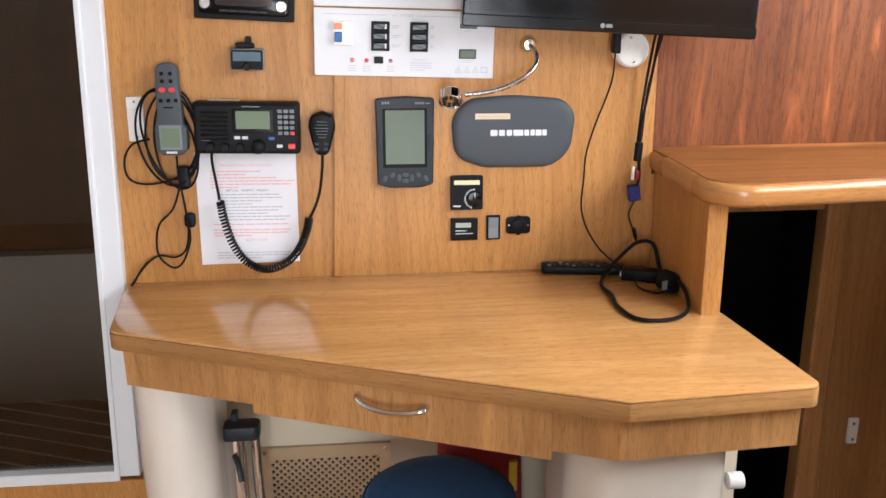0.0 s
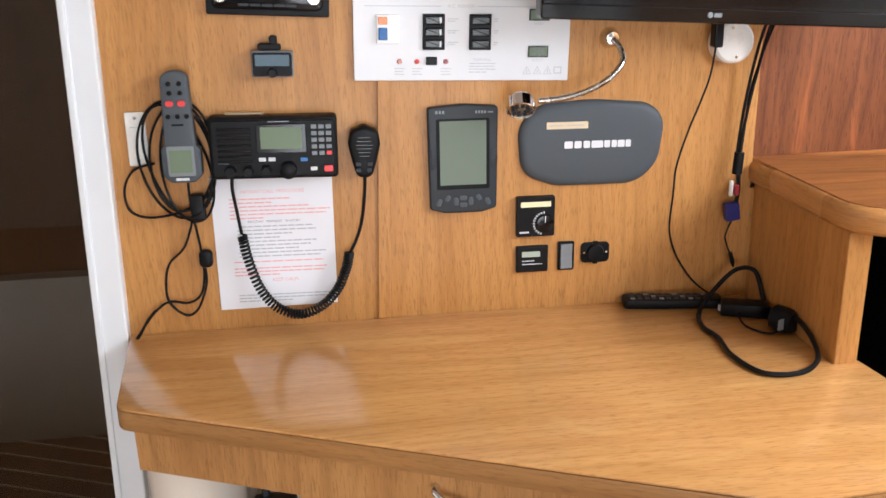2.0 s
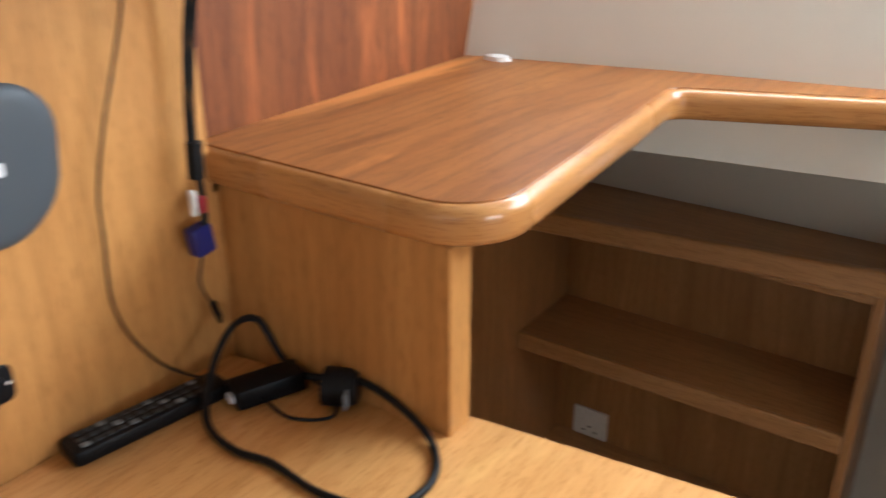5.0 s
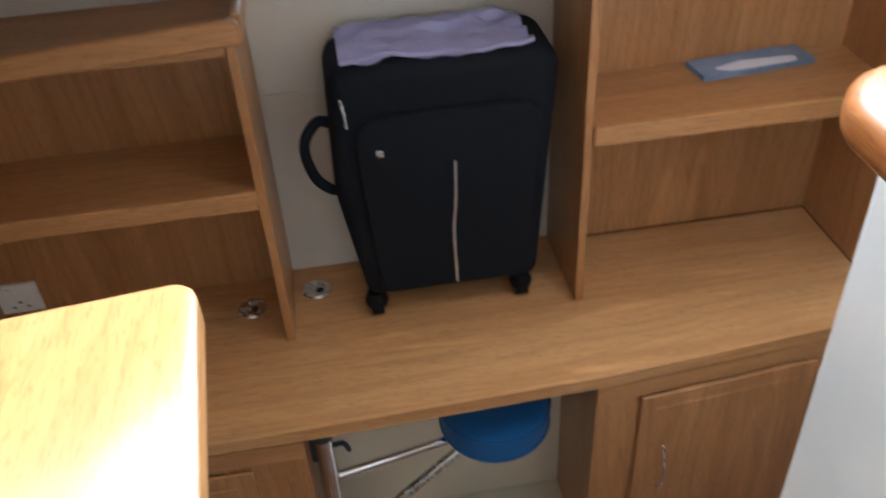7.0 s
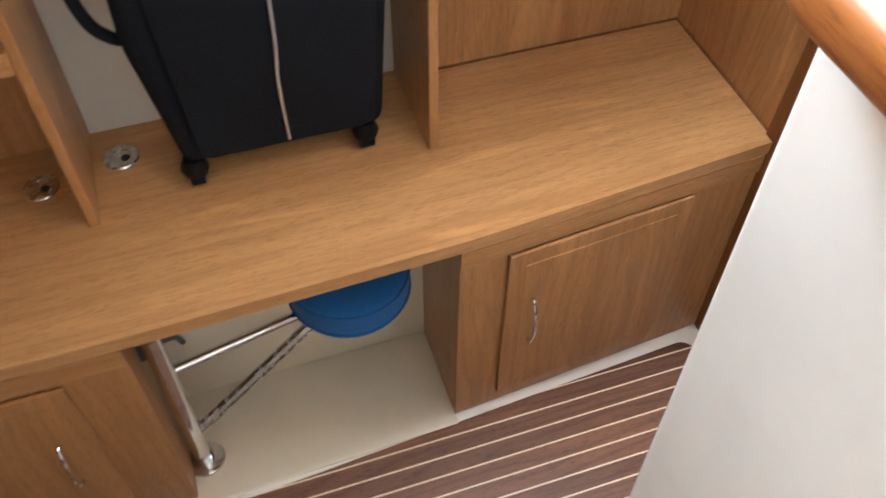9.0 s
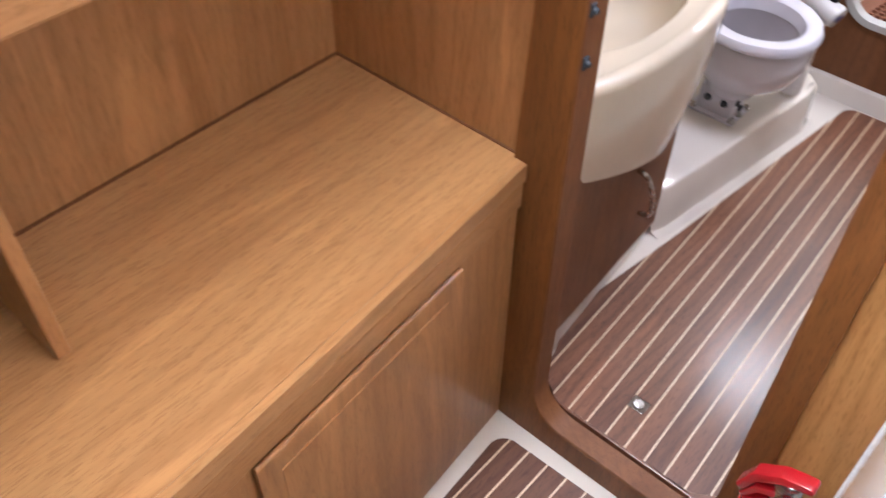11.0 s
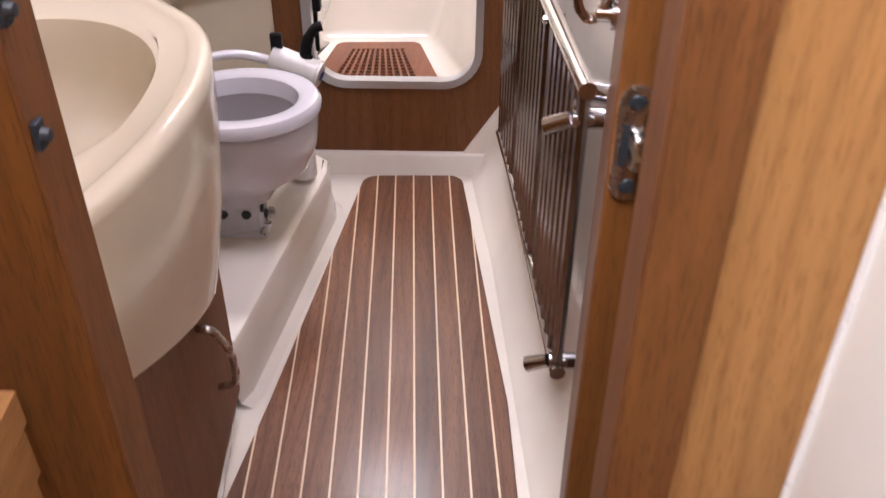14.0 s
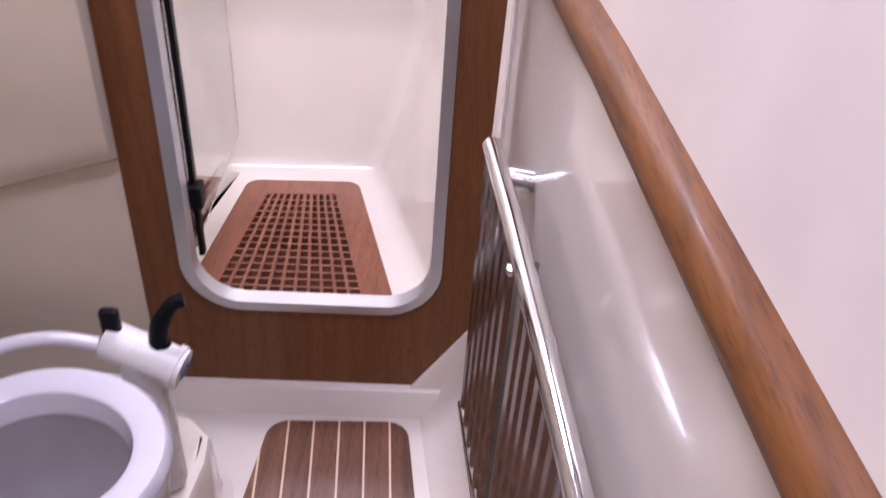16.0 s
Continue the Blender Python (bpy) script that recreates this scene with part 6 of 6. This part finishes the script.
def swing_stool(px, py, pz0, pz1, sx, sy, sz, r, arm_z, label, where, bent=False):
    """A round cushion on a bracket that swings about a chrome post."""
    o = thing("swing_stool", (px, py, pz0), label, "stool", "swing-out stools")
    part("post", tube([(px, py, pz0), (px, py, pz1)], 0.0205, 20), CHROME, o, "thick chrome post", True)
    part("post_cap", lathe([(0, 0.006), (0.02, 0.006), (0.024, 0.002), (0.024, -0.016)], pose(px, py, pz1), 20), DGREY, o, "", True)
    part("flange", lathe([(0, 0.008), (0.03, 0.008), (0.042, 0.004), (0.044, 0.0)], pose(px, py, pz0), 24), CHROME, o, "", True)
    part("bracket", box(px - 0.006, px + 0.006, py + where * 0.005, py + where * 0.03, pz1 - 0.09, pz1 + 0.03, 0.002), DGREY, o)
    part("lever", tube(smooth_line([(px, py - 0.018, pz1 - 0.05), (px + 0.01, py - 0.04, pz1 - 0.06), (px + 0.015, py - 0.05, pz1 - 0.09)], 4), 0.006, 8), DGREY, o, "", True)
    if bent:
        part("arm", tube(smooth_line([(px + 0.040, py, pz1 - 0.01), (px + 0.040, py, pz1 - 0.10), (px + 0.042, py, arm_z + 0.05), (px + 0.052, py - 0.006, arm_z + 0.012), (px + 0.085, py - 0.02, arm_z), (sx, sy, sz - 0.03)], 6), 0.0105, 12), CHROME, o, "bent chrome arm", True)
        part("cap_block", prism(rounded([(px - 0.022, py - 0.026), (px + 0.052, py - 0.026), (px + 0.052, py + 0.02), (px - 0.022, py + 0.02)], 0.014, 5), pz1 - 0.016, pz1 + 0.014, bevel=0.004), DGREY, o, "dark plastic swivel block", True)
    else:
        part("arm", tube([(px, py, arm_z), (sx, sy, sz - 0.012)], 0.0105, 12), CHROME, o, "", True)
    part("brace", tube([(px, py, pz0 + 0.12), (sx - (sx - px) * 0.1, sy - (sy - py) * 0.1, sz - 0.025)], 0.0125, 12), STEEL, o, "", True)
    cu = part("cushion", lathe([(0, -0.012), (r * 0.9, -0.012), (r * 0.985, 0.0), (r, 0.02), (r, 0.062), (r * 0.985, 0.074), (r * 0.93, 0.082), (r * 0.7, 0.088), (0, 0.090)], pose(sx, sy, sz), 40), BLUE_CLOTH, o, "round dark blue velour cushion", True)
    for hz_ in (0.012, 0.070):
        part("piping", tube([(sx + (r + 0.001) * math.cos(k * math.tau / 40), sy + (r + 0.001) * math.sin(k * math.tau / 40), sz + hz_) for k in range(40)], 0.0028, 6, True), BLUE_CLOTH, cu, "", True)


swing_stool(0.738, -0.13, SF, 1.272, 1.136, -0.303, 1.132, 0.141, 1.06, "blue cushioned swing stool under the chart table", 1, True)
swing_stool(2.368, -0.608, TRAY + 0.006, 0.585, 2.452, -0.995, 0.435, 0.125, 0.43, "blue cushioned swing stool in the knee space", 1)
o = thing("red_bag", (1.24, -0.08, SF), "red fabric bag standing in the corner under the table", "bag")
part("body", moved(prism(rounded([(-0.10, 0), (0.10, 0), (0.09, 0.42), (-0.08, 0.44)], 0.04, 5), -0.05, 0.05, "y", 0.03, 3), pose(1.235, -0.075, SF)), plain("red_cloth", (0.30, 0.02, 0.03), 0.8, grain=300, relief=0.3), o, "", True)
part("yellow_tab", box(1.295, 1.312, -0.14, -0.125, SF + 0.30, SF + 0.37, 0.003), plain("yellow_tab", (0.65, 0.45, 0.03), 0.5), o)

# ---- on and by the hull desk ----
for gx, gy in ((2.695, -0.629), (2.659, -0.480), (2.66, 0.08)):
    o = thing("cable_grommet", (gx, gy, DESK), "round metal cable grommet in the worktop", "grommet", "cable grommets")
    part("rim", lathe([(0.018, 0.0005), (0.019, 0.003), (0.032, 0.003), (0.034, 0.0)], pose(gx, gy, DESK), 28), STEEL, o, "", True)
    part("lid", lathe([(0, 0.0015), (0.019, 0.0015)], pose(gx, gy, DESK), 28), STEEL, o)
    part("hole", lathe([(0, 0.0022), (0.009, 0.0022)], pose(gx - 0.006, gy - 0.008, DESK), 16), SHADE_BLACK, o, "small dark cable hole")
o = thing("mains_socket", (2.762, 0.035, 0.70), "white mains socket on the back of the shelf unit", "socket")
part("plate", box(2.752, 2.762, -0.010, 0.082, 0.705, 0.785, 0.003), WHITE_PL, o)
part("switch", box(2.748, 2.752, 0.045, 0.058, 0.752, 0.775, 0.001), WHITE_PL, o)
for dy, dz in ((0.036, 0.735), (0.020, 0.722), (0.052, 0.722)):
    part("slot", box(2.7512, 2.7522, dy - 0.004, dy + 0.004, dz - 0.002, dz + 0.002), SHADE_BLACK, o)
o = thing("porthole", (2.78, -0.655, 1.45), "round porthole with a white surround full of daylight", "porthole")
pm_ = pose(2.779, -0.665, 1.452, 0, -90, 0)
part("surround", lathe([(0.058, 0.004), (0.060, 0.014), (0.085, 0.014), (0.095, 0.008), (0.098, 0.0)], pm_, 36), WHITE_PL, o, "", True)
part("pane", lathe([(0, 0.005), (0.060, 0.005)], pm_, 36), PANE, o, "bright frosted pane")
o = thing("suitcase", (2.66, -0.93, DESK), "black fabric wheeled suitcase standing on the worktop", "suitcase")
so = rounded([(-0.748, 0.752), (-1.122, 0.752), (-1.162, 1.30), (-0.716, 1.30), (-0.706, 1.02)], [0.03, 0.03, 0.05, 0.05, 0.3], 6)
body = part("body", prism(so, 2.566, 2.752, "x", 0.034, 5), SUITCASE, o, "", True)
fp = rounded([(-0.775, 0.775), (-1.10, 0.775), (-1.125, 1.20), (-0.750, 1.20)], [0.03, 0.03, 0.05, 0.05], 6)
pk = part("front_pocket", prism(fp, 2.552, 2.572, "x", 0.010, 3), SUITCASE, o, "flat front pocket", True)
part("reflective_piping", tube(smooth_line([(2.549, -0.945, 1.09), (2.548, -0.942, 1.0), (2.548, -0.936, 0.92), (2.549, -0.938, 0.79)], 6), 0.0032, 8), ALU_GREY, pk, "pale reflective piping", True)
part("zip", tube(smooth_line([(2.568, -0.738, 1.24), (2.566, -0.742, 1.21), (2.566, -0.744, 1.18)], 4), 0.0035, 8), STEEL, o, "metal zip pull", True)
part("badge", box(2.549, 2.552, -0.808, -0.794, 1.118, 1.132, 0.001), STEEL, pk, "small metal badge")
part("side_handle", tube(smooth_line([(2.62, -0.712, 1.168), (2.62, -0.690, 1.172), (2.62, -0.664, 1.14), (2.62, -0.658, 1.10), (2.62, -0.672, 1.045), (2.62, -0.700, 1.015), (2.62, -0.714, 1.015)], 5), 0.011, 10), SUITCASE, o, "black side carrying handle", True)
for wy in (-0.762, -1.085):
    for wx in (2.585, 2.735):
        w_ = part("castor", lathe([(0, 0.0), (0.022, 0.0), (0.026, 0.014), (0.018, 0.036), (0, 0.036)], pose(wx, wy, 0.726), 14), BLACK, o, "", True)
        part("wheel", tube([(wx, wy - 0.013, DESK + 0.022), (wx, wy + 0.013, DESK + 0.022)], 0.022, 18), BLACK, w_, "", True)
o = thing("folded_cloth", (2.66, -0.92, 1.30), "folded lilac satin cloth lying on the suitcase", "cloth")
cl = bmesh.new()
bmesh.ops.create_grid(cl, x_segments=18, y_segments=26, size=0.5)
for v_ in cl.verts:
    x_, y_ = v_.co.x, v_.co.y
    v_.co = (2.655 + x_ * 0.17, -0.925 + y_ * 0.36, 1.312 + 0.018 * noise.noise(Vector((x_ * 5, y_ * 7, 3.0))) + 0.012 * noise.noise(Vector((x_ * 13, y_ * 3, 9.0))))
bmesh.ops.solidify(cl, geom=cl.faces[:], thickness=0.008)
part("fold", cl, LILAC, o, "", True)
o = thing("magazine", (2.66, -1.6, 1.134), "magazine with a blue and white cover on the shelf", "magazine")
part("cover", moved(prism([(-0.10, -0.13), (0.09, -0.13), (0.09, 0.13), (-0.10, 0.13)], 0.0, 0.012, bevel=0.001), pose(2.715, -1.615, 1.135, 0, 0, 6) @ Matrix.Diagonal((0.42, 1, 1, 1))), PAGE, o)
part("picture", moved(prism(rounded([(-0.06, -0.09), (0.0, -0.10), (0.04, 0.02), (0.0, 0.10), (-0.05, 0.06)], 0.02, 4), 0.012, 0.0124), pose(2.700, -1.615, 1.135, 0, 0, 6) @ Matrix.Diagonal((0.42, 1, 1, 1))), PAPER, o, "white cover picture")

# small white switch box on the bulkhead by the doorway, and hinges on the frame
o = thing("switch_box", (2.397, -1.853, 0.965), "narrow white plastic switch box on the oak bulkhead", "switch")
part("box", box(2.383, 2.411, -1.853, -1.838, 0.962, 1.085, 0.004), WHITE_PL, o)
for z_ in (0.975, 1.072):
    part("screw", lathe([(0, 0.001), (0.004, 0.001), (0.004, 0)], pose(2.397, -1.838, z_, -90, 0, 0), 8), STEEL, o)
for z_ in (0.90, 0.975):
    o = thing("frame_catch", (2.278, -1.845, z_), "small worn dark metal catch on the door frame", "catch", "frame catches")
    part("plate", box(2.2745, 2.2785, -1.856, -1.845, z_ - 0.009, z_ + 0.009, 0.0008), DGREY, o)
    part("stud", lathe([(0, 0.006), (0.004, 0.005), (0.005, 0)], pose(2.2745, -1.85, z_, 0, -90, 0), 10), DGREY, o, "", True)

# fire extinguisher
o = thing("fire_extinguisher", (1.832, -1.79, TRAY), "red fire extinguisher with a red lever standing by the bulkhead", "fire extinguisher")
em = pose(1.830, -1.785, TRAY) @ Matrix.Diagonal((1.22, 1.22, 1.0, 1.0))
body = part("cylinder", lathe([(0, 0.0), (0.038, 0.0), (0.043, 0.006), (0.043, 0.315), (0.041, 0.338), (0.034, 0.358), (0.022, 0.372), (0.015, 0.378), (0.015, 0.39), (0, 0.39)], em, 32), RED, o, "", True)
part("valve", joined(lathe([(0, 0.43), (0.014, 0.428), (0.016, 0.41), (0.016, 0.385)], em, 18), tube([(1.830, -1.785, TRAY + 0.408), (1.818, -1.755, TRAY + 0.404)], 0.008, 14)), STEEL, o, "", True)
part("gauge", lathe([(0, 0.007), (0.013, 0.006), (0.015, 0.0)], pose(1.822, -1.762, TRAY + 0.412, -70, 0, 20), 18), CHROME, o, "round pressure gauge", True)
em2 = pose(1.832, -1.778, TRAY + 0.418)
part("lever", moved(prism(rounded([(-0.034, 0.034), (-0.030, 0.046), (0.012, 0.032), (0.044, 0.004), (0.060, -0.042), (0.048, -0.046), (0.034, -0.008), (0.006, 0.016)], 0.006, 3), -0.012, 0.012, "y", 0.003), em2), RED, o, "red squeeze lever", True)
part("carry_handle", moved(prism(rounded([(0.008, -0.006), (0.036, -0.022), (0.052, -0.058), (0.042, -0.062), (0.028, -0.034), (0.002, -0.018)], 0.004, 3), -0.010, 0.010, "y", 0.003), em2), RED, o, "", True)
for k in range(7):
    for j in range(2):
        a = radians(70 + j * 50)
        lm = Matrix.Translation((1.830, -1.785, TRAY + 0.17 + 0.016 * k)) @ Matrix.Rotation(a, 4, "Z") @ Matrix.Translation((0.0527, 0, 0)) @ pose(0, 0, 0, 90, 0, 90)
        part("label_line", plate(lm, 0.022 if k % 3 else 0.012, 0.003, -0.0004, 0.0006, 0, 0), INK_RED, body)

# ---- planks of the soles, last of the large structure ----


def sole(name, outline, z, xs, pitch, gap, thick, skew, label):
    """Planks of one pitch with pale strips between; they run off the y axis by the skew."""
    base = structure(name, prism(outline, z - thick, z - 0.0006), CAULK, label)
    turned = [(x + skew * (y + 1.94), y) for x, y in outline]
    lo, hi = min(p[0] for p in turned), max(p[0] for p in turned)
    x = xs
    while x < hi:
        poly = clipped(turned, 0, max(lo, x + gap / 2), min(hi, x + pitch - gap / 2))
        if len(poly) >= 3:
            part("plank", prism([(u - skew * (y + 1.94), y) for u, y in poly], z - thick * 0.5, z, bevel=0.0), PLANK, base)
        x += pitch
    return base


sole("floor_sole_hull", sole_out, TRAY + 0.003, 1.7684, 0.0437, 0.004, 0.010, 0.0, "brown teak and holly planked hull floor")
sole("floor_sole_head", HEAD_SOLE, SOLE, 2.116 - 0.0437 * 8, 0.0437, 0.0036, 0.024, 0.05, "brown teak and holly planked toilet room floor")
structure("trim_sole_lip", prism(rounded([(1.925, -1.968), (1.945, -1.925), (2.29, -1.925), (2.335, -1.975), (2.30, -1.94), (1.96, -1.945)], 0.004, 2), 0.040, SOLE - 0.001, bevel=0.003), PLANK, "worn wooden edge of the toilet room floor")
lk = thing("floor_lock", (2.147, -2.03, SOLE), "small chrome flush floor ring", "floor lock")
part("plate", box(2.130, 2.166, -2.047, -2.015, SOLE, SOLE + 0.002, 0.0008), CHROME_BAR, lk)
part("ring", lathe([(0.0, 0.003), (0.010, 0.0035), (0.011, 0.002)], pose(2.148, -2.031, SOLE + 0.001), 14), STEEL, lk, "", True)
